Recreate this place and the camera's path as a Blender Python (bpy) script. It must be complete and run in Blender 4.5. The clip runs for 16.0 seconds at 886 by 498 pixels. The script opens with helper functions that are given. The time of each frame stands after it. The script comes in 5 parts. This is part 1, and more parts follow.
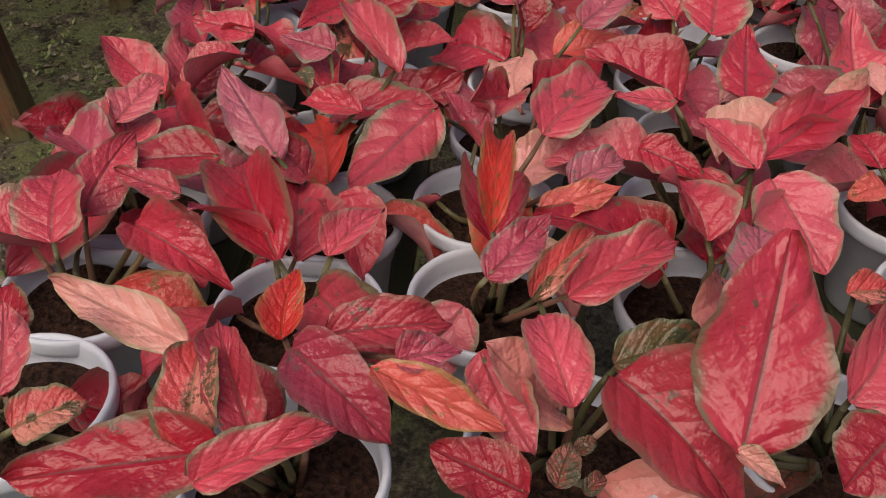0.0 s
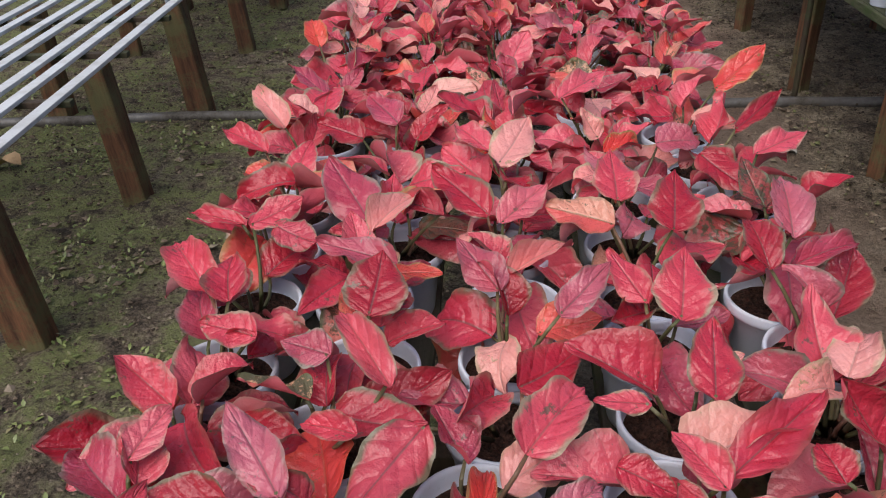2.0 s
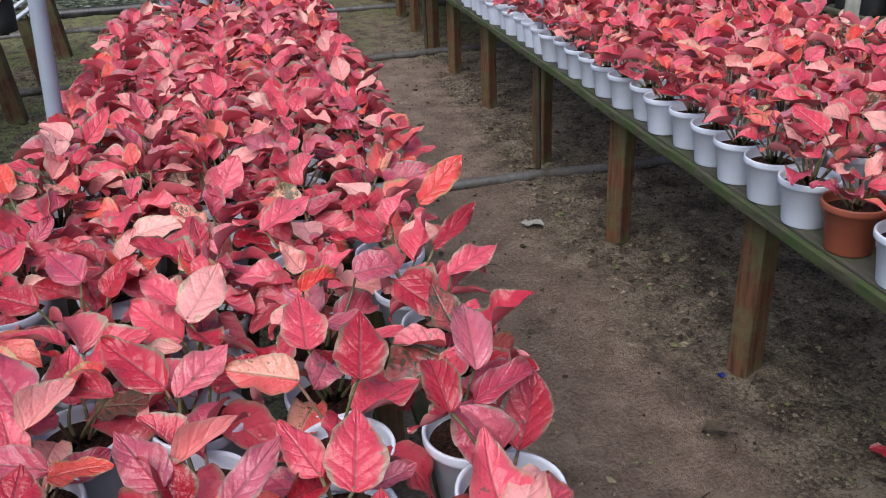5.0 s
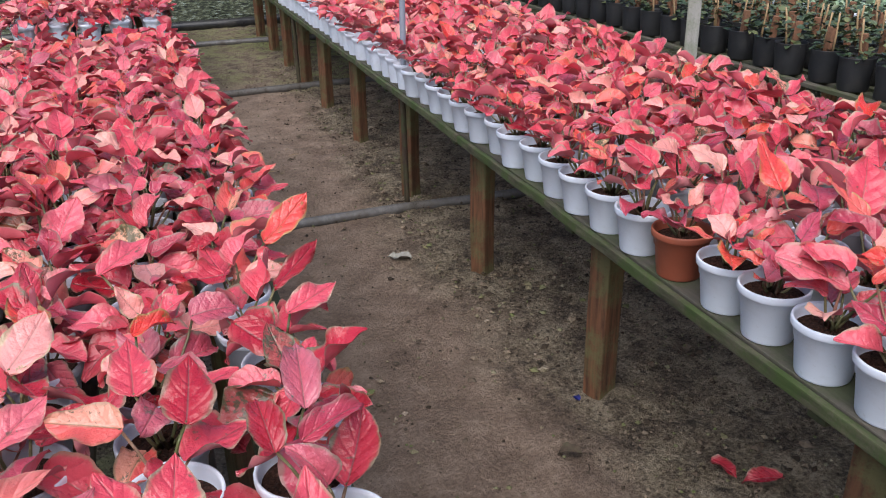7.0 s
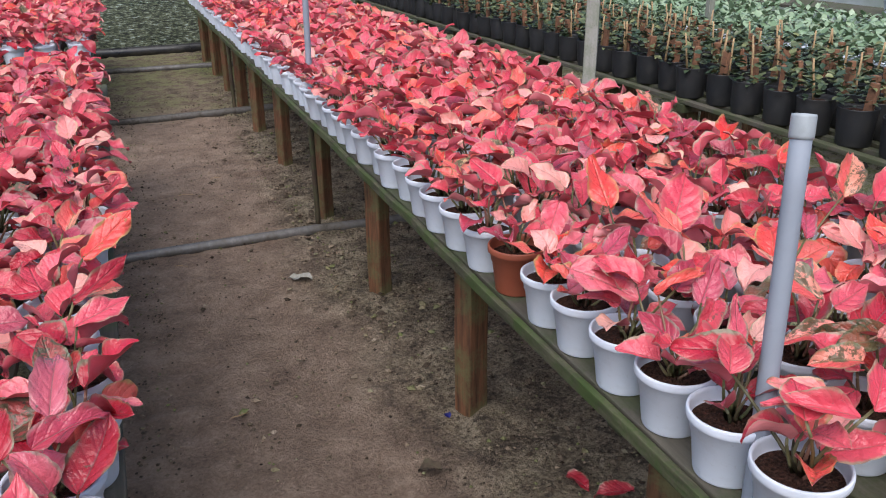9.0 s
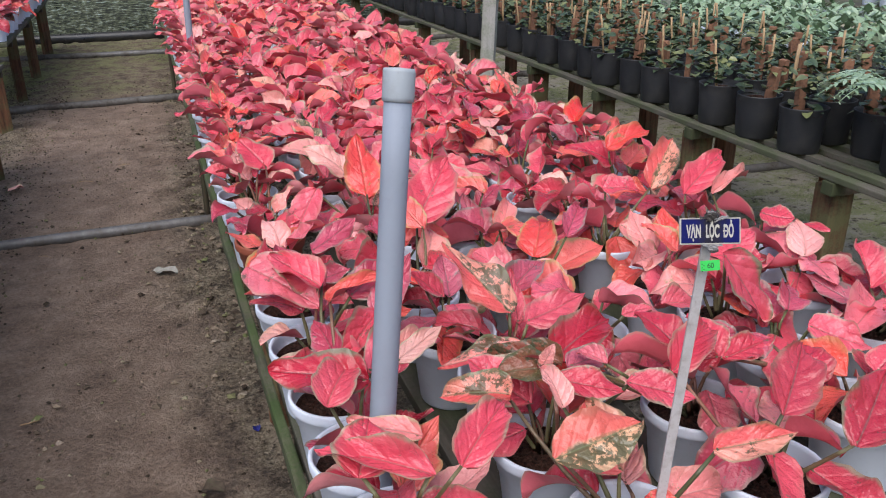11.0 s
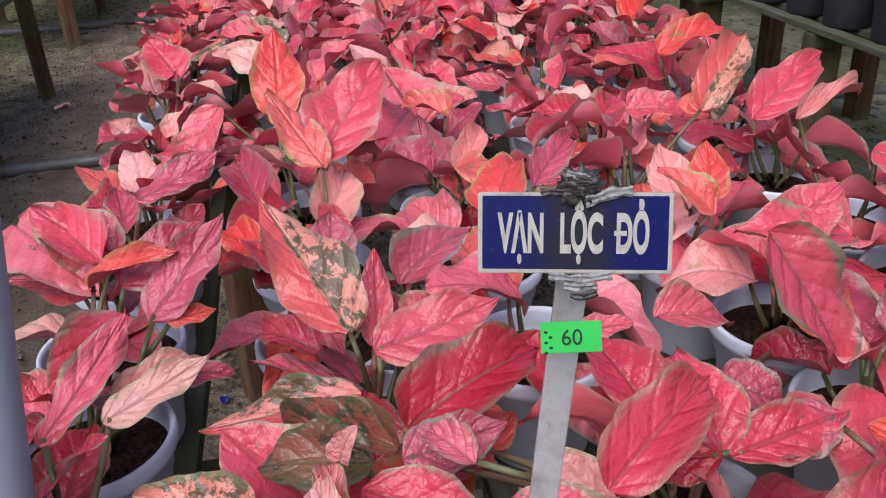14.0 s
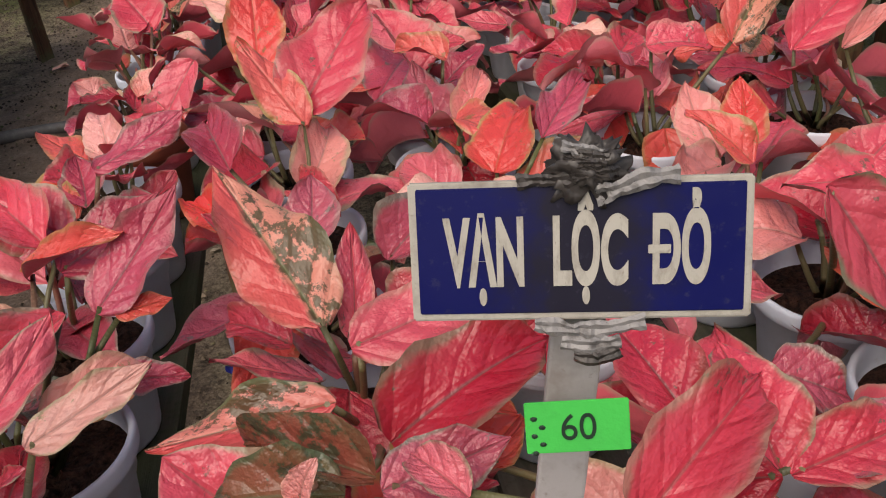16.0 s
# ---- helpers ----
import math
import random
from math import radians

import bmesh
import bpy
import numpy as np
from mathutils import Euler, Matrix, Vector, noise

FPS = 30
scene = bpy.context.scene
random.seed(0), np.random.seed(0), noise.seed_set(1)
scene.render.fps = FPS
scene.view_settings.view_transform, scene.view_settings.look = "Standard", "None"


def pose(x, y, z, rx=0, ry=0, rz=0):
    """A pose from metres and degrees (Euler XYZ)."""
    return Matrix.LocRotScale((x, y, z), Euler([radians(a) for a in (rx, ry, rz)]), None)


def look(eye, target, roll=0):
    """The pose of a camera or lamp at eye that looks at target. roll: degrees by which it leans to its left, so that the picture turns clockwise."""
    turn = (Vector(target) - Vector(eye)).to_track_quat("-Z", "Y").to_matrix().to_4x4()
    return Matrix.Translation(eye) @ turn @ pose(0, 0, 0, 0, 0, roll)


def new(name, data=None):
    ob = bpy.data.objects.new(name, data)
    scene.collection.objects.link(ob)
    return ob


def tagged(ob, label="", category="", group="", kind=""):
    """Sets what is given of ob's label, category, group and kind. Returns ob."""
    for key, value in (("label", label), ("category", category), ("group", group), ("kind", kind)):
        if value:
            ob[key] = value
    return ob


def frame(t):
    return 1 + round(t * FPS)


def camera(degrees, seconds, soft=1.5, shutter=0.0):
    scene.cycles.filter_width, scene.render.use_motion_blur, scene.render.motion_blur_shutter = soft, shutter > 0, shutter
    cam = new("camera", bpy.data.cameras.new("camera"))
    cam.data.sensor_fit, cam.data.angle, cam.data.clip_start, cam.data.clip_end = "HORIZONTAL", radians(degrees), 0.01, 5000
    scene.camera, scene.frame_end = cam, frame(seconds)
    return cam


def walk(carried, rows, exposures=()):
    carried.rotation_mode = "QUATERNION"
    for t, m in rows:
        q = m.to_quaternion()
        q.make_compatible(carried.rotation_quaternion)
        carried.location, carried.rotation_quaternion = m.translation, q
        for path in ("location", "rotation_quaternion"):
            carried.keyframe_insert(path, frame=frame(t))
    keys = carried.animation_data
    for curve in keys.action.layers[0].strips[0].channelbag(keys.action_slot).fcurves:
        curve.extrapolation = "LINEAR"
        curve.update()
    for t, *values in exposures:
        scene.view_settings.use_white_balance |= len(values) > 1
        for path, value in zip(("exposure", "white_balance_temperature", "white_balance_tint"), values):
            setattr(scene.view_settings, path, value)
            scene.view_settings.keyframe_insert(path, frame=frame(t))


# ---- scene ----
cam = camera(56.2, 16.0, soft=1.1)
METRES, EYE, TILT, LEAN, TURN = 2.75, 1.54, -42.0, 0.0, 4.4
PATH = [
    (0, (0.36, 0.122, 1.272), (0.264, 1.694, 0.04), 1.0),
    (0.5, (0.37, 0.138, 1.322), (0.248, 1.748, 0.142), 0.8),
    (1, (0.373, 0.146, 1.365), (0.25, 1.808, 0.259), 0.1),
    (1.5, (0.379, 0.168, 1.425), (0.25, 1.859, 0.364), -1.0),
    (2, (0.382, 0.19, 1.485), (0.253, 1.92, 0.489), -2.2),
    (2.5, (0.389, 0.2, 1.526), (0.258, 1.958, 0.582), -3.2),
    (3, (0.419, 0.239, 1.546), (0.297, 2.013, 0.631), -4.0),
    (3.5, (0.459, 0.293, 1.562), (0.414, 2.092, 0.688), -4.6),
    (4, (0.51, 0.313, 1.563), (0.605, 2.112, 0.694), -4.4),
    (4.5, (0.559, 0.301, 1.561), (0.776, 2.09, 0.694), -3.6),
    (5, (0.595, 0.288, 1.561), (0.924, 2.062, 0.698), -3.0),
    (5.2, (0.61, 0.281, 1.564), (0.977, 2.05, 0.705), -2.9),
    (7.3, (0.691, 0.232, 1.59), (1.305, 1.962, 0.797), -1.0),
    (7.5, (0.698, 0.227, 1.595), (1.322, 1.958, 0.81), -0.9),
    (8, (0.743, 0.216, 1.592), (1.385, 1.946, 0.822), -0.7),
    (8.5, (0.855, 0.151, 1.582), (1.505, 1.885, 0.826), -0.6),
    (9, (1.001, 0.082, 1.566), (1.658, 1.816, 0.817), -0.8),
    (9.5, (1.225, 0.096, 1.534), (1.888, 1.828, 0.784), -1.2),
    (10, (1.386, 0.123, 1.512), (2.052, 1.851, 0.756), -1.8),
    (10.2, (1.448, 0.117, 1.498), (2.11, 1.847, 0.742), -1.7),
    (12.3, (1.95, 0.245, 1.375), (2.398, 2.005, 0.536), 0.3),
    (12.5, (1.972, 0.281, 1.364), (2.392, 2.034, 0.498), -0.1),
    (13, (2.019, 0.367, 1.347), (2.38, 2.129, 0.472), -0.3),
    (13.5, (2.081, 0.462, 1.306), (2.407, 2.218, 0.405), -1.6),
    (14, (2.119, 0.548, 1.264), (2.412, 2.301, 0.347), -2.9),
    (14.5, (2.142, 0.606, 1.244), (2.416, 2.348, 0.301), -4.4),
    (15, (2.158, 0.636, 1.229), (2.432, 2.359, 0.25), -5.8),
    (15.5, (2.153, 0.655, 1.223), (2.417, 2.369, 0.228), -5.9),
    (16, (2.16, 0.655, 1.223), (2.389, 2.359, 0.2), -5.8),
]
walk(cam, [(t, look(eye, target, roll)) for t, eye, target, roll in PATH],
     exposures=[(0, -0.3, 8000, 12), (1, -0.1, 7500, 12), (2, 0.04, 6800, 11), (3.5, 0.26, 6300, 10), (5, 0.32, 6300, 10), (7.5, 0.5, 6500, 10), (10, 0.5, 6500, 10),
                (12.5, 0.32, 6200, 12), (14.5, 0.28, 6300, 12), (15, 0.05, 7400, 12), (16, 0.05, 7600, 12)])

# ---- light ----
world = bpy.data.worlds.new("sky")
scene.world = world
world.use_nodes = True
wn = world.node_tree.nodes
sky = wn.new("ShaderNodeTexSky")
sky.sky_type, sky.sun_disc, sky.sun_elevation, sky.sun_rotation = "NISHITA", False, radians(55), radians(211)
sky.air_density, sky.dust_density, sky.ozone_density = 1.0, 1.5, 1.0
wn["Background"].inputs["Strength"].default_value = 0.13
world.node_tree.links.new(sky.outputs[0], wn["Background"].inputs["Color"])
sun = new("sun", bpy.data.lights.new("sun", "SUN"))
sun.data.energy, sun.data.angle, sun.data.color = 2.6, radians(66), (1.0, 0.97, 0.94)
sun.matrix_world = look((-1.2, -3.1, 6.4), (1.1, 0.7, 0))


# ---- materials ----
class Nodes:
    """A short hand for node materials."""

    def __init__(self, name):
        self.mat = bpy.data.materials.new(name)
        self.mat.use_nodes = True
        self.tree = self.mat.node_tree
        self.bsdf = self.tree.nodes["Principled BSDF"]
        self.out = self.tree.nodes["Material Output"]

    def node(self, kind, ins=(), **props):
        n = self.tree.nodes.new("ShaderNode" + kind)
        for k, v in props.items():
            if k == "op":
                n.operation = v
            elif k == "blend":
                n.blend_type = v
            elif k == "data":
                n.data_type = v
        for k, v in dict(ins).items():
            self.put(n.inputs[k], v)
        return n

    def put(self, socket, v):
        if isinstance(v, bpy.types.NodeSocket):
            self.tree.links.new(v, socket)
        else:
            socket.default_value = v

    def math(self, op, a, b=0.0, c=0.0):
        return self.node("Math", {0: a, 1: b, 2: c}, op=op).outputs[0]

    def noise(self, scale, detail=4.0, rough=0.55, vec=None, off=0.0):
        ins = {"Scale": scale, "Detail": detail, "Roughness": rough}
        if vec is not None:
            ins["Vector"] = vec
        return self.node("TexNoise", ins).outputs["Fac"]

    def objvec(self):
        return self.node("TexCoord").outputs["Object"]

    def geovec(self):
        return self.node("NewGeometry").outputs["Position"]

    def ramp(self, fac, stops, constant=False):
        n = self.node("ValToRGB", {"Fac": fac})
        e = n.color_ramp.elements
        if constant:
            n.color_ramp.interpolation = "CONSTANT"
        while len(e) < len(stops):
            e.new(0.5)
        for el, (p, c) in zip(e, stops):
            el.position = p
            el.color = (*c, 1) if len(c) == 3 else c
        return n.outputs["Color"]

    def mix(self, fac, a, b, blend="MIX"):
        n = self.node("Mix", blend=blend, data="RGBA")
        self.put(n.inputs["Factor"], fac)
        for k, v in (("A", a), ("B", b)):
            s = [i for i in n.inputs if i.name == k and i.type == "RGBA"][0]
            self.put(s, (*v, 1) if isinstance(v, tuple) and len(v) == 3 else v)
        return [o for o in n.outputs if o.type == "RGBA"][0]

    def map(self, v, a, b, c=0.0, d=1.0):
        n = self.node("MapRange", {"Value": v, "From Min": a, "From Max": b, "To Min": c, "To Max": d})
        return n.outputs["Result"]

    def bump(self, h, strength=0.3, dist=0.01):
        n = self.node("Bump", {"Height": h, "Strength": strength, "Distance": dist})
        self.tree.links.new(n.outputs[0], self.bsdf.inputs["Normal"])
        return n.outputs[0]

    def done(self, color=None, rough=0.5, spec=0.5, metal=0.0):
        if color is not None:
            self.put(self.bsdf.inputs["Base Color"], (*color, 1) if isinstance(color, tuple) and len(color) == 3 else color)
        self.put(self.bsdf.inputs["Roughness"], rough)
        self.put(self.bsdf.inputs["Specular IOR Level"], spec)
        self.put(self.bsdf.inputs["Metallic"], metal)
        return self.mat


def rand_of(n):
    """A value of its own for each leaf, be it an object or an island of a mesh."""
    a = n.node("ObjectInfo").outputs["Random"]
    b = n.node("NewGeometry").outputs["Random Per Island"]
    return n.math("FRACT", n.math("ADD", a, n.math("MULTIPLY", b, 1.37)))


def leaf_material(name, stops, margin, spots, spot_colour, rib, gloss=0.30, patchy=0.5, deep=(0.36, 0.008, 0.026), halved=False):
    n = Nodes(name)
    r = rand_of(n)
    uv = n.node("SeparateXYZ", {0: n.node("TexCoord").outputs["UV"]})
    u, v = uv.outputs[0], uv.outputs[1]
    au = n.math("ABSOLUTE", n.math("SUBTRACT", n.math("MULTIPLY", u, 2.0), 1.0))
    pos = n.node("VectorMath", {0: n.objvec(), 1: n.node("CombineXYZ", {0: n.math("MULTIPLY", r, 7.0), 1: n.math("MULTIPLY", r, 3.0)}).outputs[0]}, op="ADD").outputs[0]
    soft = n.noise(24.0, 3.0, 0.5, pos)
    wob = n.math("MULTIPLY", n.math("SUBTRACT", soft, 0.5), 0.10)
    lane = n.math("ADD", n.math("SUBTRACT", v, n.math("MULTIPLY", au, 0.3)), wob)
    saw = n.math("FRACT", n.math("ADD", n.math("MULTIPLY", lane, 5.0), 1.25))
    tri = n.math("ABSOLUTE", n.math("SUBTRACT", n.math("MULTIPLY", saw, 2.0), 1.0))
    vein = n.map(tri, 0.88, 1.0)
    base = n.ramp(r, stops)
    mott = n.noise(26.0, 4.0, 0.55, pos)
    big = n.noise(11.0, 2.0, 0.5, pos)
    fine = n.noise(230.0, 4.0, 0.7, pos)
    col = n.mix(n.map(mott, 0.42, 0.7, 0.0, 0.28), base, n.mix(0.35, base, (0.92, 0.13, 0.15)))
    col = n.mix(n.map(big, 0.40, 0.62, 0.0, patchy + 0.1), col, n.mix(0.62, base, deep))
    col = n.mix(n.math("MULTIPLY", vein, 0.12), col, n.mix(0.6, base, rib))
    col = n.mix(n.map(fine, 0.45, 0.75, 0.0, 0.08), col, (0.85, 0.14, 0.13))
    speck = n.noise(105.0, 4.0, 0.75, pos)
    patch = n.noise(20.0, 3.0, 0.6, pos)
    amount = n.math("MULTIPLY", n.math("ADD", n.math("MULTIPLY", r, 0.6), 0.4), spots)
    mark = n.map(n.math("ADD", n.math("ADD", n.math("MULTIPLY", speck, 0.5), n.math("MULTIPLY", patch, 0.5)), n.math("MULTIPLY", amount, 0.16)), 0.615, 0.645)
    if halved:
        half = n.map(n.math("ADD", u, n.math("MULTIPLY", n.math("SUBTRACT", patch, 0.5), 0.5)), 0.40, 0.50)
        col = n.mix(half, n.mix(0.75, col, (0.72, 0.04, 0.06)), col)
        mark = n.math("MULTIPLY", mark, half)
    col = n.mix(n.math("MULTIPLY", mark, 0.85), col, spot_colour)
    streak = n.math("MULTIPLY", n.math("MULTIPLY", vein, n.map(au, 0.35, 0.95)), n.map(patch, 0.42, 0.62))
    col = n.mix(n.math("MULTIPLY", streak, 0.4), col, spot_colour)
    edge = n.map(n.math("ADD", au, n.math("MULTIPLY", n.math("SUBTRACT", mott, 0.5), 0.6)), 0.82, 0.96)
    col = n.mix(n.math("MULTIPLY", n.map(n.math("ADD", au, n.math("MULTIPLY", n.math("SUBTRACT", soft, 0.5), 0.9)), 0.55, 1.0), 0.35), col, n.mix(0.45, col, margin))
    col = n.mix(n.math("MULTIPLY", edge, n.map(n.math("FRACT", n.math("MULTIPLY", r, 17.3)), 0.1, 0.8, 0.2, 0.9)), col, margin)
    mid = n.map(n.math("ADD", au, n.math("MULTIPLY", v, 0.02)), 0.06, 0.025)
    col = n.mix(n.math("MULTIPLY", mid, 0.65), col, rib)
    relief = n.math("SUBTRACT", n.math("MULTIPLY", n.map(tri, 0.6, 1.0), -0.35), n.math("MULTIPLY", n.map(au, 0.12, 0.0), 1.0))
    relief = n.math("ADD", relief, n.math("ADD", n.math("MULTIPLY", n.noise(60.0, 3.0, 0.6, pos), 1.9), n.math("MULTIPLY", n.noise(24.0, 2.0, 0.5, pos), 2.2)))
    n.bump(relief, 0.62, 0.0034)
    n.done(col, n.map(mott, 0.3, 0.8, gloss - 0.10, gloss + 0.16), 0.6)
    glow = n.node("BsdfTranslucent", {"Color": n.mix(0.3, col, (0.8, 0.06, 0.06))})
    both = n.node("MixShader", {0: 0.12, 1: n.bsdf.outputs[0], 2: glow.outputs[0]})
    n.tree.links.new(both.outputs[0], n.out.inputs[0])
    return n.mat


EDGE, SPOT, RIB = (0.17, 0.18, 0.11), (0.12, 0.10, 0.07), (0.17, 0.10, 0.09)
M_CRIMSON = leaf_material("crimson_leaf", [(0.0, (0.64, 0.050, 0.092)), (0.35, (0.50, 0.020, 0.045)), (0.7, (0.38, 0.014, 0.032)), (1.0, (0.60, 0.075, 0.112))], EDGE, 0.12, SPOT, RIB)
M_ROSE = leaf_material("rose_leaf", [(0.0, (0.80, 0.130, 0.185)), (0.4, (0.75, 0.080, 0.125)), (0.75, (0.66, 0.055, 0.092)), (1.0, (0.80, 0.20, 0.25))], (0.34, 0.30, 0.20), 0.1, SPOT, (0.35, 0.12, 0.11), patchy=0.3)
M_BLUSH = leaf_material("blush_leaf", [(0.0, (0.88, 0.40, 0.37)), (0.5, (0.86, 0.27, 0.26)), (1.0, (0.88, 0.48, 0.40))], (0.50, 0.40, 0.25), 0.1, (0.4, 0.3, 0.16), (0.55, 0.28, 0.24), patchy=0.05)
M_SALMON = leaf_material("salmon_leaf", [(0.0, (0.80, 0.085, 0.060)), (0.5, (0.82, 0.16, 0.14)), (1.0, (0.76, 0.035, 0.032))], (0.42, 0.30, 0.12), 0.3, (0.3, 0.16, 0.06), (0.55, 0.12, 0.07), patchy=0.15)
M_SPECK = leaf_material("speckled_leaf", [(0.0, (0.76, 0.34, 0.24)), (0.5, (0.74, 0.24, 0.20)), (1.0, (0.72, 0.44, 0.25))], (0.16, 0.20, 0.10), 0.9, (0.030, 0.060, 0.022), (0.16, 0.18, 0.08), patchy=0.0, deep=(0.72, 0.035, 0.05), halved=True)
M_DUSK = leaf_material("green_tinged_leaf", [(0.0, (0.10, 0.12, 0.05)), (0.5, (0.16, 0.10, 0.05)), (1.0, (0.36, 0.07, 0.07))], (0.10, 0.13, 0.07), 0.85, (0.045, 0.075, 0.04), (0.14, 0.15, 0.08), patchy=0.5, deep=(0.5, 0.03, 0.05))
M_MAUVE = leaf_material("mauve_leaf", [(0.0, (0.60, 0.095, 0.16)), (0.5, (0.46, 0.050, 0.095)), (1.0, (0.62, 0.17, 0.23))], (0.25, 0.24, 0.19), 0.2, (0.16, 0.14, 0.12), (0.2, 0.12, 0.11))
CLASSES = [M_CRIMSON, M_ROSE, M_BLUSH, M_SALMON, M_SPECK, M_DUSK, M_MAUVE]
LEFT = (0.31, 0.31, 0.08, 0.08, 0.04, 0.02, 0.16)
RIGHT = (0.11, 0.48, 0.11, 0.14, 0.04, 0.01, 0.11)


def underside_material():
    """The pale, dull back of a red blade."""
    n = Nodes("pale_leaf_underside")
    r = rand_of(n)
    uv = n.node("SeparateXYZ", {0: n.node("TexCoord").outputs["UV"]})
    au = n.math("ABSOLUTE", n.math("SUBTRACT", n.math("MULTIPLY", uv.outputs[0], 2.0), 1.0))
    pos = n.objvec()
    col = n.ramp(r, [(0.0, (0.76, 0.12, 0.17)), (0.35, (0.80, 0.20, 0.24)), (0.7, (0.70, 0.08, 0.12)), (1.0, (0.82, 0.36, 0.37))])
    col = n.mix(n.map(n.noise(22.0, 3.0, 0.6, pos), 0.4, 0.7, 0.0, 0.3), col, (0.62, 0.11, 0.16))
    col = n.mix(n.map(au, 0.88, 1.0, 0.0, 0.6), col, (0.42, 0.38, 0.26))
    col = n.mix(n.map(au, 0.07, 0.03, 0.0, 0.6), col, (0.62, 0.40, 0.32))
    n.bump(n.math("ADD", n.noise(60.0, 3.0, 0.6, pos), n.map(au, 0.1, 0.0, 0.0, 1.2)), 0.6, 0.003)
    return n.done(col, 0.4, 0.5)


M_UNDER = underside_material()
FAR_LEFT = (0.18, 0.42, 0.13, 0.08, 0.03, 0.01, 0.15)


def green_leaf(name, stops):
    n = Nodes(name)
    r = rand_of(n)
    pos = n.objvec()
    col = n.mix(n.map(n.noise(40.0, 3.0, 0.6, pos), 0.3, 0.8, 0.0, 0.4), n.ramp(r, stops), n.mix(0.5, n.ramp(r, stops), (0.10, 0.14, 0.07)))
    n.bump(n.noise(60.0, 3.0, 0.5, pos), 0.3, 0.003)
    return n.done(col, 0.4, 0.5)


M_PALE = green_leaf("pale_green_leaf", [(0.0, (0.16, 0.24, 0.13)), (0.5, (0.26, 0.36, 0.22)), (0.8, (0.35, 0.44, 0.30)), (1.0, (0.10, 0.18, 0.08))])
M_MOSS = green_leaf("moss_and_weed", [(0.0, (0.09, 0.12, 0.03)), (0.5, (0.17, 0.21, 0.06)), (0.8, (0.28, 0.31, 0.11)), (1.0, (0.20, 0.15, 0.09))])


def plastic(name, colour, dirt, amount=0.35, rough=0.42, scale=14.0):
    n = Nodes(name)
    pos = n.objvec()
    a = n.noise(scale, 5.0, 0.65, pos)
    b = n.noise(scale * 7, 3.0, 0.6, pos)
    r = n.node("ObjectInfo").outputs["Random"]
    col = n.mix(n.math("MULTIPLY", n.map(a, 0.48, 0.75), amount), colour, dirt)
    col = n.mix(n.math("MULTIPLY", n.map(b, 0.62, 0.75), amount * 0.8), col, dirt)
    col = n.mix(n.map(r, 0.0, 1.0, 0.0, 0.16), col, dirt)
    n.bump(b, 0.12, 0.002)
    return n.done(col, n.map(a, 0.3, 0.8, rough, rough + 0.2), 0.45)


M_WHITE = plastic("white_pot_plastic", (0.78, 0.83, 0.95), (0.42, 0.42, 0.42), 0.3)
M_TERRA = plastic("terracotta_plastic", (0.34, 0.09, 0.05), (0.22, 0.09, 0.06), 0.5)
M_BAG = plastic("black_bag_plastic", (0.018, 0.019, 0.022), (0.06, 0.055, 0.05), 0.5, 0.45)
M_PVC = plastic("grey_pvc", (0.27, 0.30, 0.36), (0.20, 0.21, 0.24), 0.35, 0.58, 9.0)


def pipe_material():
    n = Nodes("muddy_grey_pipe")
    pos = n.geovec()
    a = n.noise(3.0, 6.0, 0.7, pos)
    b = n.noise(45.0, 4.0, 0.7, pos)
    col = n.ramp(n.math("ADD", n.math("MULTIPLY", a, 0.7), n.math("MULTIPLY", b, 0.3)), [(0.40, (0.035, 0.028, 0.022)), (0.48, (0.09, 0.08, 0.07)), (0.56, (0.11, 0.105, 0.105)), (0.68, (0.19, 0.18, 0.175))])
    n.bump(b, 0.4, 0.004)
    return n.done(col, n.map(a, 0.4, 0.6, 0.75, 0.38), 0.5)


M_PIPE = pipe_material()
M_HOSE = plastic("shiny_black_pipe", (0.02, 0.02, 0.022), (0.10, 0.09, 0.08), 0.6, 0.22, 5.0)
M_STAKE = plastic("greyed_white_plastic", (0.46, 0.43, 0.43), (0.22, 0.17, 0.14), 0.7, 0.45, 60.0)
M_SLAT = plastic("white_painted_metal", (0.68, 0.70, 0.72), (0.28, 0.26, 0.22), 0.5, 0.45, 7.0)
M_BLUE = plastic("blue_enamel", (0.001, 0.005, 0.15), (0.025, 0.025, 0.07), 0.9, 0.6, 55.0)


def smudged_enamel():
    n = Nodes("smudged_blue_enamel")
    pos = n.objvec()
    x = n.node("SeparateXYZ", {0: pos}).outputs[0]
    cloud = n.noise(90.0, 5.0, 0.65, pos)
    off = n.math("ADD", n.math("ABSOLUTE", n.math("SUBTRACT", x, 0.001)), n.math("MULTIPLY", n.math("SUBTRACT", cloud, 0.5), 0.03))
    col = n.mix(n.math("MULTIPLY", n.map(off, 0.019, 0.006), 0.95), (0.001, 0.003, 0.085), (0.014, 0.012, 0.022))
    col = n.mix(n.map(n.noise(420.0, 3.0, 0.7, pos), 0.6, 0.75, 0.0, 0.5), col, (0.05, 0.05, 0.09))
    return n.done(col, n.map(cloud, 0.3, 0.7, 0.35, 0.6), 0.25)


